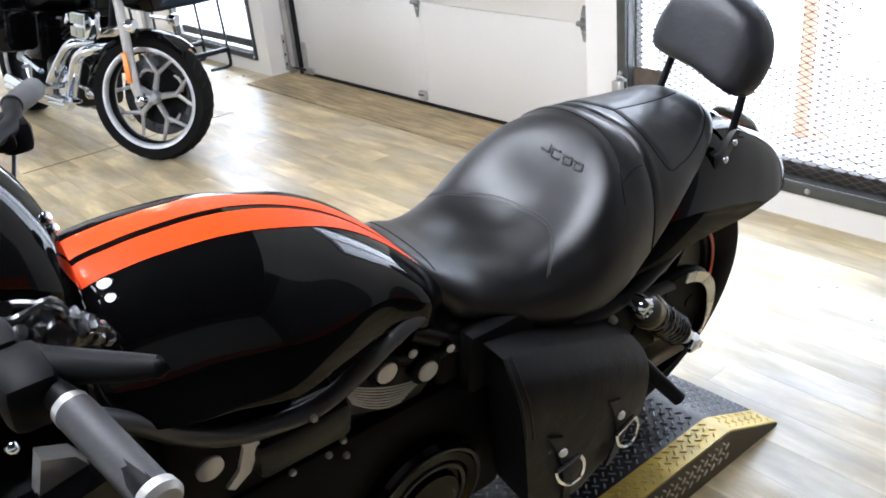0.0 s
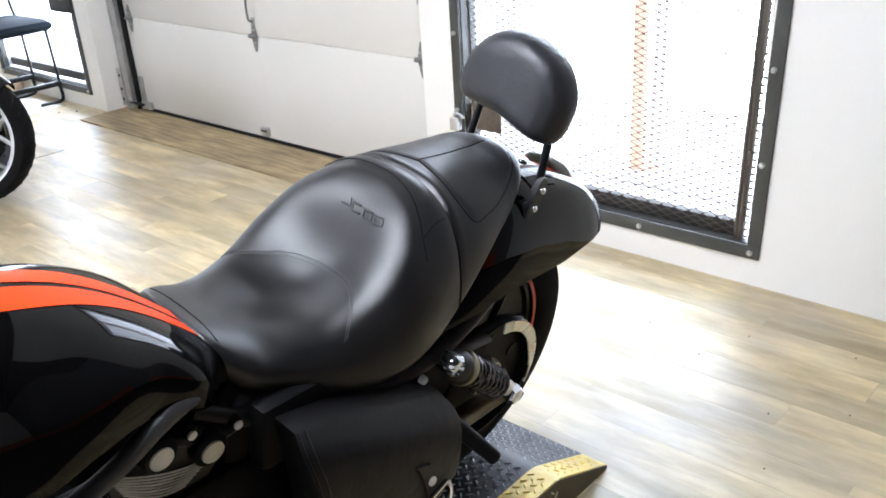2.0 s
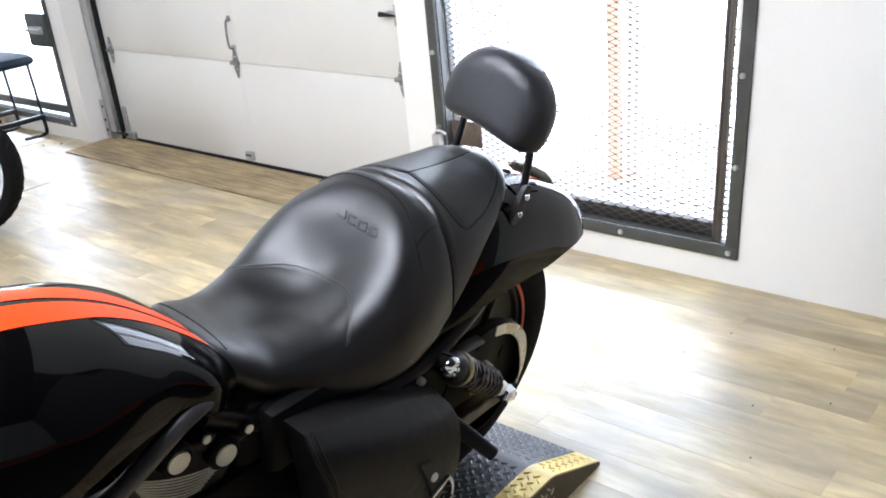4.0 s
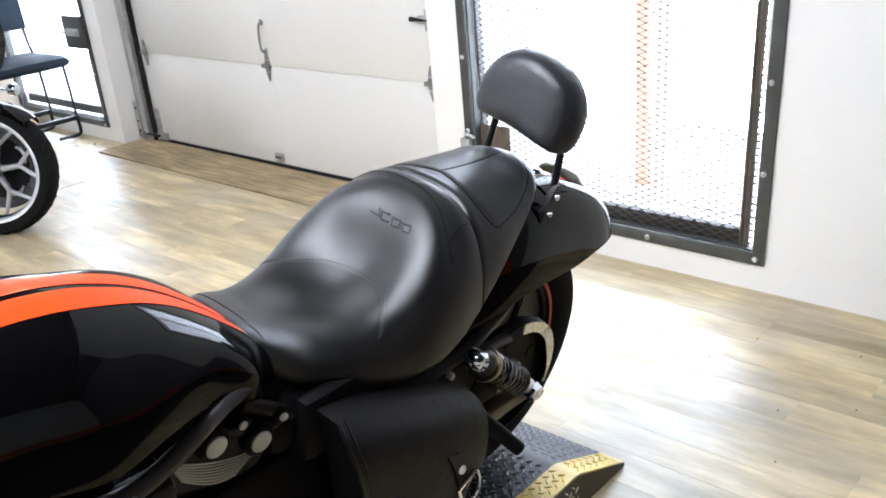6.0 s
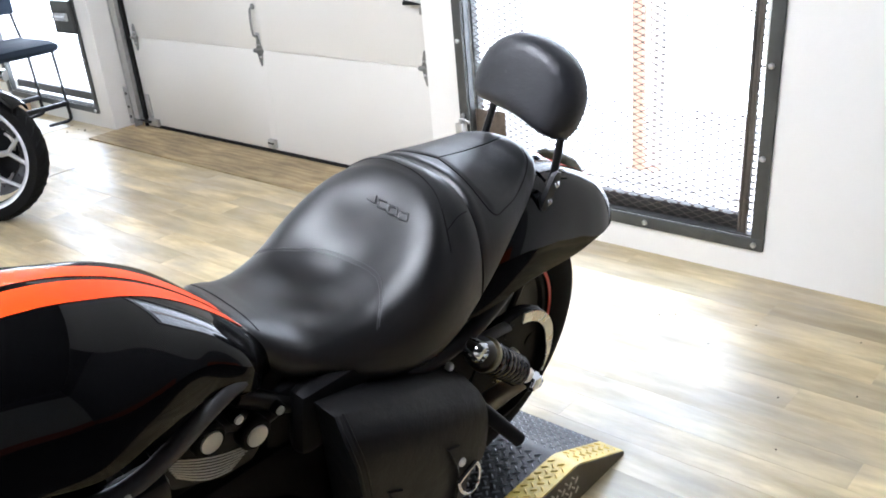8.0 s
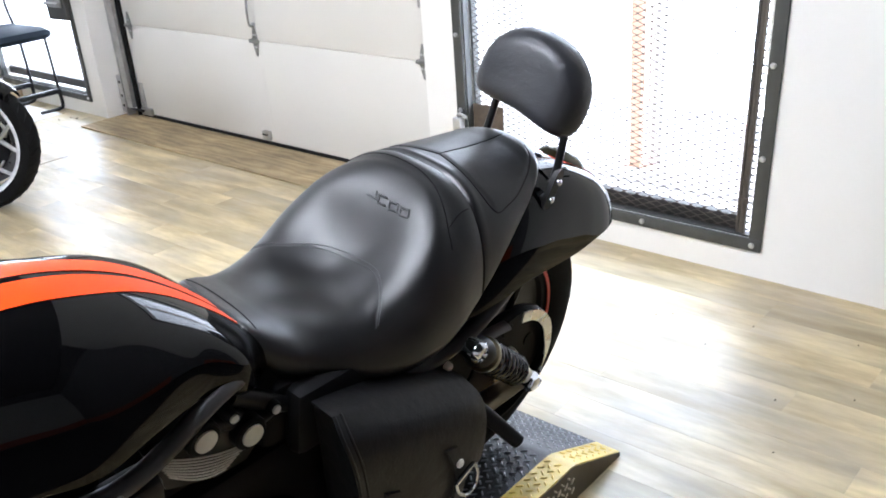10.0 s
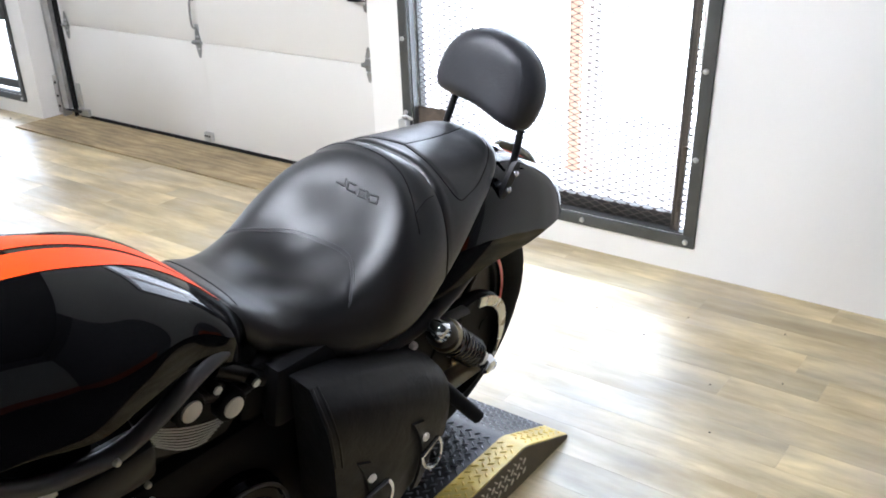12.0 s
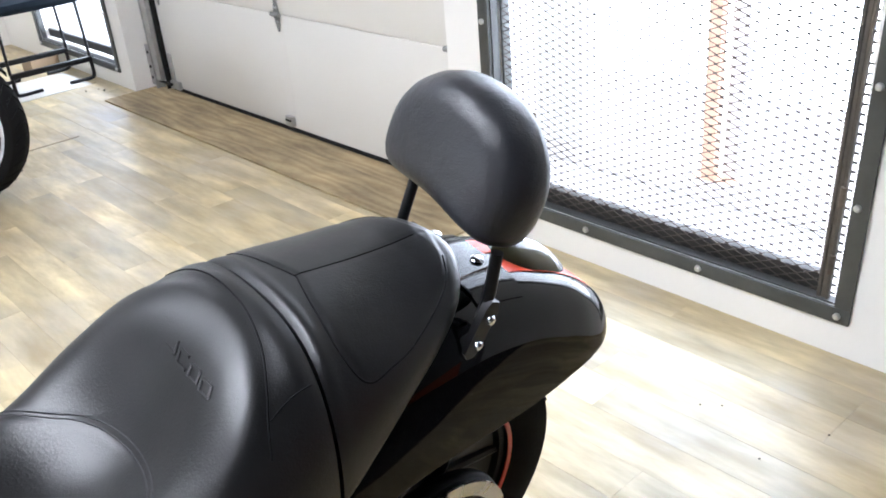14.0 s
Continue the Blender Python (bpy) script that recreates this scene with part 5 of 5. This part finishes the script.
for side in (-1, 1):
    # the right-hand controls sit further back and lower, as the bar is turned
    if side > 0:
        part("grip", tube(bmesh.new(), [(0.428, 0.326, 0.922), (0.455, 0.366, 0.911), (0.480, 0.408, 0.899), (0.484, 0.414, 0.897)], [0.0150, 0.0168, 0.0168, 0.012], 20, 1), GRIP, bike, "dark grey rubber grip")
        part("switch_housing", block(0.390, 0.434, 0.262, 0.318, 0.878, 0.926, bevel=0.013), MATTE, bike)
        part("brake_cable", tube(bmesh.new(), [(0.408, 0.285, 0.885), (0.398, 0.262, 0.868), (0.36, 0.20, 0.80), (0.30, 0.12, 0.74)], 0.003, 8, 4), TUBEGREY, bike)
        part("perch", block(0.378, 0.405, 0.238, 0.268, 0.900, 0.925, bevel=0.008), MATTE, bike)
        part("turn_signal", tube(bmesh.new(), [(0.10, 0.20, 0.90), (0.10, 0.235, 0.90), (0.10, 0.27, 0.90)], [0.02, 0.03, 0.024], 16, 2), SATIN, bike)
        continue
    g = tube(bmesh.new(), [(0.2715, -0.331, 0.983), (0.2865, -0.442, 0.981)], 0.0160, 20, 1)
    grip = part("grip", g, GRIP, bike, "dark grey rubber grip")
    for y, x, rr in ((0.327, 0.271, 0.9), (0.444, 0.287, 1.0)):
        part("grip_ring", lathe(bmesh.new(), (x, -y, 0.982), (0.12, -1, 0), [(0.012, -0.004), (0.0175 * rr, -0.004), (0.018 * rr, 0.004), (0.014, 0.009), (0.0, 0.010)], 24), DULLALU, grip)
    lv = [(0.222, -0.185, 0.965), (0.258, -0.25, 0.980), (0.298, -0.305, 0.996), (0.330, -0.347, 1.010), (0.335, -0.352, 1.012)]
    lever = part("lever", tube(bmesh.new(), lv, [0.022, 0.020, 0.016, 0.011, 0.0105], 12, 6, 0.8), MATTE, bike, "satin black hand lever")
    part("perch", block(0.205, 0.262, -0.257, -0.213, 0.968, 1.012, bevel=0.01), SATIN, bike)
    sw = part("switch_housing", block(0.228, 0.274, -0.310, -0.250, 0.955, 1.008, bevel=0.012), MATTE, bike)
    part("button", block(0.270, 0.278, -0.287, -0.271, 0.985, 0.997, bevel=0.002), DULLALU, sw)
    part("turn_signal", tube(bmesh.new(), [(0.10, -0.20, 0.90), (0.10, -0.235, 0.90), (0.10, -0.27, 0.90)], [0.02, 0.03, 0.024], 16, 2), SATIN, bike)
    part("mirror_stalk", tube(bmesh.new(), [(0.23, -0.245, 1.005), (0.22, -0.26, 1.06), (0.24, -0.36, 1.12)], 0.0055, 8, 4), SATIN, bike)
# clutch rod and bright screws beside the left grip
part("clutch_rod", tube(bmesh.new(), [(0.226, -0.27, 0.978), (0.263, -0.27, 0.935)], [0.011, 0.008], 12, 1), SATIN, bike)
for p, r, mat in (((0.238, -0.2, 0.847), 0.007, CHROME), ((0.246, -0.24, 0.949), 0.008, BRASS), ((0.253, -0.24, 0.953), 0.005, BRASS)):
    ball = bmesh.new()
    bmesh.ops.create_uvsphere(ball, u_segments=14, v_segments=10, radius=r)
    ob = part("cap_screw", ball, mat, bike)
    ob.location = p
# alloy foot bracket below the bar, and the fairing beside the radiator
part("foot_bracket", rings(bmesh.new(), [[(x, y, z) for x, z in ((0.25, 0.735), (0.262, 0.787), (0.294, 0.772), (0.315, 0.735), (0.312, 0.712), (0.27, 0.70))] for y in (-0.172, -0.150)]), DULLALU, bike, "dull alloy bracket")
part("lower_cowl", block(0.16, 0.36, -0.160, 0.160, 0.55, 0.74, bevel=0.03), MATTE, bike)
# a crumpled glossy sleeve over the loom beside the lever
bm = tube(bmesh.new(), [(0.345, -0.195, 0.925), (0.318, -0.200, 0.952), (0.285, -0.203, 0.966), (0.245, -0.200, 0.968), (0.20, -0.195, 0.960)], [0.008, 0.017, 0.019, 0.020, 0.016], 18, 9)
fold = random.Random(7)
for v in bm.verts:
    v.co += Vector((fold.uniform(-1, 1), fold.uniform(-1, 1), fold.uniform(-1, 1))) * 0.0034
part("cable_sleeve", bm, CABLE, bike, "crumpled glossy black cable sleeve")
for k in range(3):
    a, b = 0.006 * math.sin(k * 2.1), 0.007 * math.cos(k * 1.7)
    part("control_cable", tube(bmesh.new(), [(0.325 - 0.008 * k, -0.20 + a, 0.955 + 0.005 * k), (0.30, -0.205 + b, 0.985 + a + 0.006 * (k % 3)), (0.27, -0.20 - a, 0.980 + 0.009 * k), (0.235, -0.205, 0.99 + b + 0.006 * k), (0.19, -0.19, 0.97 + 0.004 * k)], 0.0048, 8, 5), CABLE, bike, "black glossy control cable")
for k, (dy, dz) in enumerate(((0, 0), (0.012, 0.008), (-0.01, 0.012))):
    part("cable", tube(bmesh.new(), [(0.215, -0.24 + dy, 1.0 + dz), (0.17, -0.20 + dy, 1.03 + dz), (0.13, -0.15, 1.0 + dz), (0.14, -0.12, 0.90), (0.22, -0.12, 0.80)], 0.005, 8, 6), MATTE, bike)


# ---- second motorcycle on the floor: x forward, y to its left, z up ----
bike2 = thing("parked_motorcycle", "black and chrome cruiser motorcycle parked with its front wheel turned", "motorcycle", pose(1.668, 4.20, 0, -10, 0, -87))


def second_motorcycle():
    # local origin under the front axle; the body lies at negative x
    steer = 34
    w = wheel("front_wheel", (0, 0, 0.295), 0.295, 0.058, bike2, 5, RIMMETAL, None, 0.90, 0.785, MATTE, RIMMETAL, 0.50, 0.014)
    w.matrix_basis = pose(0, 0, 0.295, 0, 0, 180 + steer)
    m = pose(0, 0, 0.295, 0, 0, steer)

    def steered(name, bm, mat, label=""):
        bmesh.ops.transform(bm, matrix=m, verts=bm.verts)
        return part(name, bm, mat, bike2, label)
    for side in (-1, 1):
        y = side * 0.105
        leg = steered("fork_leg", tube(bmesh.new(), [(0.0, y, -0.02), (-0.025, y, 0.06), (-0.06, y, 0.28), (-0.10, y, 0.54)], [0.018, 0.023, 0.022, 0.022], 16, 1), DULLALU, "polished metal fork leg")
        steered("fork_tube", tube(bmesh.new(), [(-0.06, y, 0.28), (-0.16, y, 0.80)], 0.0175, 14, 1), CHROME)
        steered("axle_cap", lathe(bmesh.new(), (0.0, y, 0.0), (0, side, 0), [(0.022, -0.02), (0.024, 0.02), (0.014, 0.028), (0, 0.029)], 20), CHROME)
        r = block(-0.06, -0.034, y + side * 0.026, y + side * 0.032, 0.08, 0.22, bevel=0.002)
        bmesh.ops.rotate(r, cent=(-0.047, y, 0.15), matrix=Matrix.Rotation(radians(-9), 3, "Y"), verts=r.verts)
        steered("reflector", r, AMBER, "amber side reflector")
        if side < 0:
            continue
        steered("brake_disc", lathe(bmesh.new(), (0, side * 0.070, 0), (0, side, 0), [(0.138, 0), (0.190, 0), (0.190, 0.005), (0.138, 0.005)], 48, closed=True), DISC, "steel brake disc")
        for k in range(30):
            a = 2 * math.pi * k / 30
            rr = 0.150 + 0.014 * (k % 3)
            steered("disc_hole", lathe(bmesh.new(), (rr * math.cos(a), side * 0.0695, rr * math.sin(a)), (0, -side, 0), [(0.0045, 0), (0.0045, 0.0006), (0, 0.0006)], 8), MATTE)
        steered("disc_carrier", lathe(bmesh.new(), (0, side * 0.064, 0), (0, side, 0), [(0.0, 0), (0.139, 0), (0.139, 0.003), (0.0, 0.003)], 40), MATTE)
        for k in range(4):
            a = 2 * math.pi * (k + 0.15) / 4
            arm = [(rr * math.cos(a + sw), side * 0.060, rr * math.sin(a + sw)) for rr, sw in ((0.118, 0.0), (0.132, 0.20), (0.134, 0.45), (0.128, 0.66))]
            steered("carrier_arm", tube(bmesh.new(), arm, [0.009, 0.008, 0.007, 0.006], 8, 4), DULLALU, "dull metal carrier arm")
        steered("caliper", block(-0.13, -0.07, y - 0.02, y + 0.02, 0.03, 0.14, bevel=0.012), DULLALU)
    fl = []
    for k in np.linspace(50, 165, 30):
        a = radians(k)
        fl.append([(0.306 * math.cos(a), y, 0.306 * math.sin(a) + d) for y, d in ((-0.070, -0.026), (-0.066, -0.008), (-0.046, 0.006), (0, 0.012), (0.046, 0.006), (0.066, -0.008), (0.070, -0.026), (0.065, -0.026), (0.058, -0.008), (0, 0.006), (-0.058, -0.008), (-0.065, -0.026))])
    steered("front_fender", rings(bmesh.new(), fl), GLOSS, "black gloss front fender")
    steered("fender_brace", tube(bmesh.new(), [(-0.03, -0.1, 0.12), (-0.07, -0.085, 0.30)], 0.008, 8, 1), CHROME)
    steered("lower_clamp", block(-0.16, -0.07, -0.13, 0.13, 0.56, 0.60, bevel=0.012), SATIN)
    hl = steered("headlamp_nacelle", lathe(bmesh.new(), (-0.09, 0, 0.55), (1, 0, -0.12), [(0.05, -0.10), (0.12, -0.05), (0.150, 0.04), (0.148, 0.12), (0.070, 0.135), (0.058, 0.126)], 32), GLOSS, "black gloss headlamp nacelle")
    steered("headlamp_lens", lathe(bmesh.new(), (0.035, 0, 0.534), (1, 0, -0.12), [(0.058, 0), (0.048, 0.012), (0.025, 0.018), (0, 0.020)], 32), LENS)
    for side in (-1, 1):
        steered("turn_signal_stem", tube(bmesh.new(), [(-0.05, side * 0.10, 0.36), (0.02, side * 0.17, 0.345)], 0.007, 8, 1), CHROME)
        steered("turn_signal", lathe(bmesh.new(), (0.02, side * 0.19, 0.345), (1, 0, 0), [(0.010, -0.03), (0.026, -0.016), (0.030, 0.014), (0.027, 0.022), (0, 0.027)], 24), CHROME, "chrome turn signal")
    steered("handlebar", tube(bmesh.new(), [(-0.30, -0.40, 0.80), (-0.22, -0.25, 0.84), (-0.20, 0, 0.80), (-0.22, 0.25, 0.84), (-0.30, 0.40, 0.80)], 0.0135, 12, 5), CHROME)
    # frame, engine, tank, seat
    part("down_tube", tube(bmesh.new(), [(-0.30, 0, 0.86), (-0.40, 0, 0.50), (-0.46, 0, 0.22), (-0.60, 0, 0.16), (-1.2, 0, 0.18)], 0.022, 12, 5), SATIN, bike2)
    part("engine_case", block(-0.98, -0.56, -0.13, 0.13, 0.16, 0.40, bevel=0.05), SATIN, bike2, "black engine case")
    part("cam_cover", lathe(bmesh.new(), (-0.66, -0.13, 0.30), (0, -1, 0), [(0.10, 0), (0.10, 0.03), (0.08, 0.045), (0, 0.05)], 32), CHROME, bike2, "chrome cam cover")
    for x, tilt in ((-0.50, 22), (-0.68, -22)):
        for k in range(8):
            b2 = block(-0.075, 0.075, -0.085, 0.085, 0.02 + k * 0.024, 0.032 + k * 0.024, bevel=0.004)
            bmesh.ops.transform(b2, matrix=pose(x, 0, 0.36, 0, tilt, 0), verts=b2.verts)
            part("cylinder_fin", b2, MATTE, bike2)
        b2 = block(-0.07, 0.07, -0.09, 0.09, 0.215, 0.27, bevel=0.02)
        bmesh.ops.transform(b2, matrix=pose(x, 0, 0.36, 0, tilt, 0), verts=b2.verts)
        part("rocker_cover", b2, CHROME, bike2, "chrome rocker cover")
    b2 = block(-0.455, -0.275, -0.185, -0.10, 0.535, 0.665, bevel=0.026)
    air = part("air_cleaner", b2, CHROME, bike2, "chrome slotted air cleaner")
    for dx in (-0.038, 0.038):
        for dz in (-0.03, 0.03):
            part("slot", block(-0.365 + dx - 0.030, -0.365 + dx + 0.030, -0.188, -0.184, 0.60 + dz - 0.023, 0.60 + dz + 0.023, bevel=0.0015), SLOTGREY, air, "olive grey slot")
    for run in ([(-0.20, -0.10, 0.515), (-0.27, -0.18, 0.492), (-0.355, -0.20, 0.440), (-0.425, -0.20, 0.33), (-0.50, -0.19, 0.235), (-0.70, -0.15, 0.17), (-1.50, -0.14, 0.16)],
                [(-0.36, -0.10, 0.520), (-0.46, -0.18, 0.500), (-0.56, -0.20, 0.415), (-0.70, -0.20, 0.295), (-0.80, -0.18, 0.22), (-1.00, -0.15, 0.17), (-1.50, -0.14, 0.20)]):
        part("exhaust_pipe", tube(bmesh.new(), run, [0.021, 0.026, 0.029, 0.027, 0.025, 0.027, 0.032], 16, 6), CHROME, bike2, "chrome exhaust pipe")
    part("oil_line", tube(bmesh.new(), [(-0.46, -0.15, 0.30), (-0.32, -0.155, 0.285), (-0.205, -0.15, 0.232)], [0.012, 0.013, 0.009], 10, 3), CHROME, bike2)
    part("passenger_peg", tube(bmesh.new(), [(-0.90, -0.25, 0.395), (-0.70, -0.25, 0.350)], [0.016, 0.014], 12, 1), CHROME, bike2)
    for x, z, r in ((-0.30, 0.40, 0.022), (-0.25, 0.36, 0.016), (-0.38, 0.27, 0.026), (-0.19, 0.44, 0.015), (-0.50, 0.40, 0.020)):
        part("engine_cap", lathe(bmesh.new(), (x, -0.13, z), (0.2, -1, 0.1), [(r, 0), (r, 0.02), (r * 0.8, 0.028), (r * 0.3, 0.03), (0, 0.034)], 18), CHROME, bike2)
    tk = hull([(-1.00, 0.78, 0.05, 0.74), (-0.94, 0.84, 0.12, 0.74), (-0.78, 0.90, 0.17, 0.73), (-0.60, 0.92, 0.17, 0.74), (-0.44, 0.89, 0.12, 0.77), (-0.38, 0.85, 0.06, 0.79)], 2.3, 0.5)
    hull_part("tank", tk, GLOSS, bike2, "black gloss fuel tank", 24, 24)
    st = hull([(-1.62, 0.80, 0.10, 0.74), (-1.50, 0.82, 0.15, 0.73), (-1.32, 0.76, 0.17, 0.68), (-1.14, 0.71, 0.16, 0.64), (-0.98, 0.76, 0.09, 0.70)], 2.4, 0.5)
    hull_part("seat", st, LEATHER, bike2, "black vinyl seat", 24, 24)
    part("battery_cover", block(-1.18, -0.94, -0.16, 0.16, 0.36, 0.62, bevel=0.03), GLOSS, bike2)
    rw = wheel("rear_wheel", (-1.57, 0, 0.315), 0.315, 0.075, bike2, 5, RIMMETAL, None, 0.95, 0.72, MATTE, RIMMETAL, 0.40, 0.014)
    rw.matrix_basis = pose(-1.57, 0, 0.315, 0, 0, 180)
    for side in (-1, 1):
        b2 = block(-1.62, -1.06, side * 0.15, side * 0.33, 0.40, 0.70, bevel=0.035)
        cs = part("side_case", b2, GLOSS, bike2, "black hard side case")
        part("lid_seam", block(-1.623, -1.057, side * 0.148, side * 0.332, 0.615, 0.621), MATTE, cs)
    fr = []
    for k in np.linspace(5, 150, 24):
        a = radians(k)
        fr.append([(-1.57 + 0.36 * math.cos(a), y, 0.315 + 0.36 * math.sin(a) + d) for y, d in ((-0.10, -0.04), (-0.09, 0), (0, 0.012), (0.09, 0), (0.10, -0.04), (0.085, -0.01), (0, 0.0), (-0.085, -0.01))])
    part("rear_fender", rings(bmesh.new(), fr), GLOSS, bike2)
    part("footboard", block(-0.56, -0.33, -0.30, -0.20, 0.238, 0.258, bevel=0.008), CHROME, bike2)
    part("shifter_peg", tube(bmesh.new(), [(-0.62, -0.15, 0.28), (-0.62, -0.29, 0.29)], 0.016, 10, 1), CHROME, bike2)
    part("jiffy_stand", tube(bmesh.new(), [(-0.72, 0.10, 0.18), (-0.74, 0.24, 0.035)], 0.012, 8, 1), CHROME, bike2)


second_motorcycle()


# ---- chair on a black frame before the mesh window; it faces -y ----
def chair():
    c = thing("visitor_chair", "dark blue upholstered chair on a black steel frame", "chair", pose(2.575, 5.72, 0))
    w, front, rear = 0.232, -0.24, 0.22
    loops = []
    for x, k in ((-w, 0.55), (-w + 0.012, 0.85), (-w + 0.04, 1.0), (0, 1.08), (w - 0.04, 1.0), (w - 0.012, 0.85), (w, 0.55)):
        loops.append([(x, y, 0.478 + dz * k) for y, dz in ((front, -0.006), (front + 0.012, 0.022), (front + 0.06, 0.036), (0, 0.034), (rear, 0.030), (rear + 0.012, -0.012), (0, -0.034), (front + 0.07, -0.038), (front + 0.015, -0.030))])
    part("seat", rings(bmesh.new(), loops), SEATBLUE, c, "dark blue padded seat")
    back = [[(x, y + e, z) for y, z in ((0.225, 0.66), (0.235, 0.75), (0.262, 0.92), (0.30, 0.93), (0.285, 0.75), (0.268, 0.65))] for x, e in ((-w, 0.0), (-w / 2, 0.012), (0, 0.016), (w / 2, 0.012), (w, 0.0))]
    part("backrest", rings(bmesh.new(), back), SEATBLUE, c, "dark blue padded backrest")
    for side in (-1, 1):
        x = side * (w - 0.012)
        for y in (front + 0.075, rear - 0.04):
            part("leg", tube(bmesh.new(), [(x, y, 0.46), (x + side * 0.006, y - 0.01, 0.13)], 0.0085, 10, 1), TUBEBLACK, c)
        part("foot", tube(bmesh.new(), [(x, front + 0.06, 0.13), (x + side * 0.004, front + 0.055, 0.04), (x - side * 0.02, front + 0.055, 0.012), (x - side * 0.14, front + 0.06, 0.011)], 0.011, 8, 4), TUBEBLACK, c)
        part("foot", tube(bmesh.new(), [(x, rear - 0.045, 0.13), (x + side * 0.004, rear - 0.045, 0.04), (x - side * 0.02, rear - 0.045, 0.012), (x - side * 0.14, rear - 0.045, 0.011)], 0.011, 8, 4), TUBEBLACK, c)
        part("back_upright", tube(bmesh.new(), [(x, rear - 0.03, 0.46), (x, rear + 0.03, 0.62), (x, rear + 0.075, 0.88)], 0.009, 10, 4), TUBEBLACK, c)
    for y in (front + 0.06, rear - 0.045):
        part("cross_rail", block(-w, w, y - 0.014, y + 0.014, 0.105, 0.135, bevel=0.004), TUBEBLACK, c)
    return c


chair()
bm = block(2.05, 2.735, 5.435, 5.86, 0.0, 0.004, bevel=0.001)
tagged(part("floor_mat", bm, PAPER), "thin pale sheet lying on the floor under the chair", "mat")


def carton():
    c = thing("small_carton", "small open tan cardboard carton on the floor by the window", "carton", pose(2.70, 6.10, 0, 0, 0, 8))
    for b in ((-0.09, 0.09, -0.06, -0.056), (-0.09, 0.09, 0.056, 0.06), (-0.09, -0.086, -0.056, 0.056), (0.086, 0.09, -0.056, 0.056)):
        part("side", block(*b, 0.003, 0.08), CARD, c)
    part("bottom", block(-0.09, 0.09, -0.06, 0.06, 0, 0.003), CARD, c)
    return c


carton()
rng = random.Random(11)
for k in range(4):
    x, y = 2.72 + rng.uniform(-0.08, 0.09), 5.20 + rng.uniform(-0.08, 0.12)
    b2 = bmesh.new()
    bmesh.ops.create_icosphere(b2, subdivisions=1, radius=rng.uniform(0.003, 0.006))
    for v in b2.verts:
        v.co *= rng.uniform(0.7, 1.3)
        v.co.z *= 0.6
    ob = tagged(part("debris", b2, RUBBERSEAL), "small dark crumb of debris on the floor", "debris", "crumbs by the column")
    ob.location = (x, y, 0.004)
for x, y in ((2.191, 0.781), (2.574, 0.700), (2.30, 0.62), (2.43, 1.25), (2.46, 1.21), (2.35, 1.05), (1.98, 0.70), (2.52, 0.98)):
    b2 = bmesh.new()
    bmesh.ops.create_icosphere(b2, subdivisions=1, radius=0.0026)
    for v in b2.verts:
        v.co.x *= rng.uniform(0.8, 2.2)
        v.co.z *= 0.35
    ob = tagged(part("debris", b2, RUBBERSEAL), "tiny dark crumb of debris on the floor", "debris", "crumbs on the planks")
    ob.location = (x, y, 0.001)


# ---- floor planks, laid along the wall ----
def floor_planks():
    wide, long, gap = 0.112, 0.92, 0.0005
    rng = random.Random(5)
    meshes = {}

    def mesh(l):
        key = round(l, 3)
        if key not in meshes:
            bm = block(gap / 2, wide - gap / 2, gap / 2, l - gap / 2, -0.004, 0.0)
            me = bpy.data.meshes.new("plank")
            bm.to_mesh(me)
            bm.free()
            me.materials.append(PLANK)
            meshes[key] = me
        return meshes[key]
    near, rest = [], []
    rows = int((WX - ROOM[0]) / wide)
    for r in range(rows + 1):
        x = WX - (r + 1) * wide
        if x < ROOM[0] - wide:
            continue
        y = ROOM[2] - rng.choice((0.0, 0.23, 0.46, 0.69, 0.83))
        while y < ROOM[3]:
            a, b = max(y, ROOM[2]), min(y + long, ROOM[3])
            if b - a > 0.02 and x >= ROOM[0]:
                (near if x > -0.1 and b > -0.4 else rest).append((x, a, b - a))
            y += long
    for x, a, l in near:
        ob = new("plank", mesh(l))
        ob.location = (x, a, 0)
        ob.parent = FLOOR
    vs, fs = [], []
    for x, a, l in rest:
        k = len(vs)
        vs.extend([(x + gap / 2, a + gap / 2, 0), (x + wide - gap / 2, a + gap / 2, 0), (x + wide - gap / 2, a + l - gap / 2, 0), (x + gap / 2, a + l - gap / 2, 0)])
        fs.append((k, k + 1, k + 2, k + 3))
    me = bpy.data.meshes.new("far_planks")
    me.from_pydata(vs, [], fs)
    me.materials.append(PLANK)
    ob = new("far_planks", me)
    ob.parent = FLOOR
    tagged(ob, "more of the same planks", kind="stuff")


# dark joints where two runs of planks meet
for x0, x1, y in ((1.15, 2.30, 4.58), (2.25, 2.76, 5.45)):
    tagged(part("trim", block(x0, x1, y - 0.004, y + 0.004, 0.0, 0.0012), SCUFF, smooth=False), "dark dirty joint between floor planks", "floor joint", kind="structure")
floor_planks()
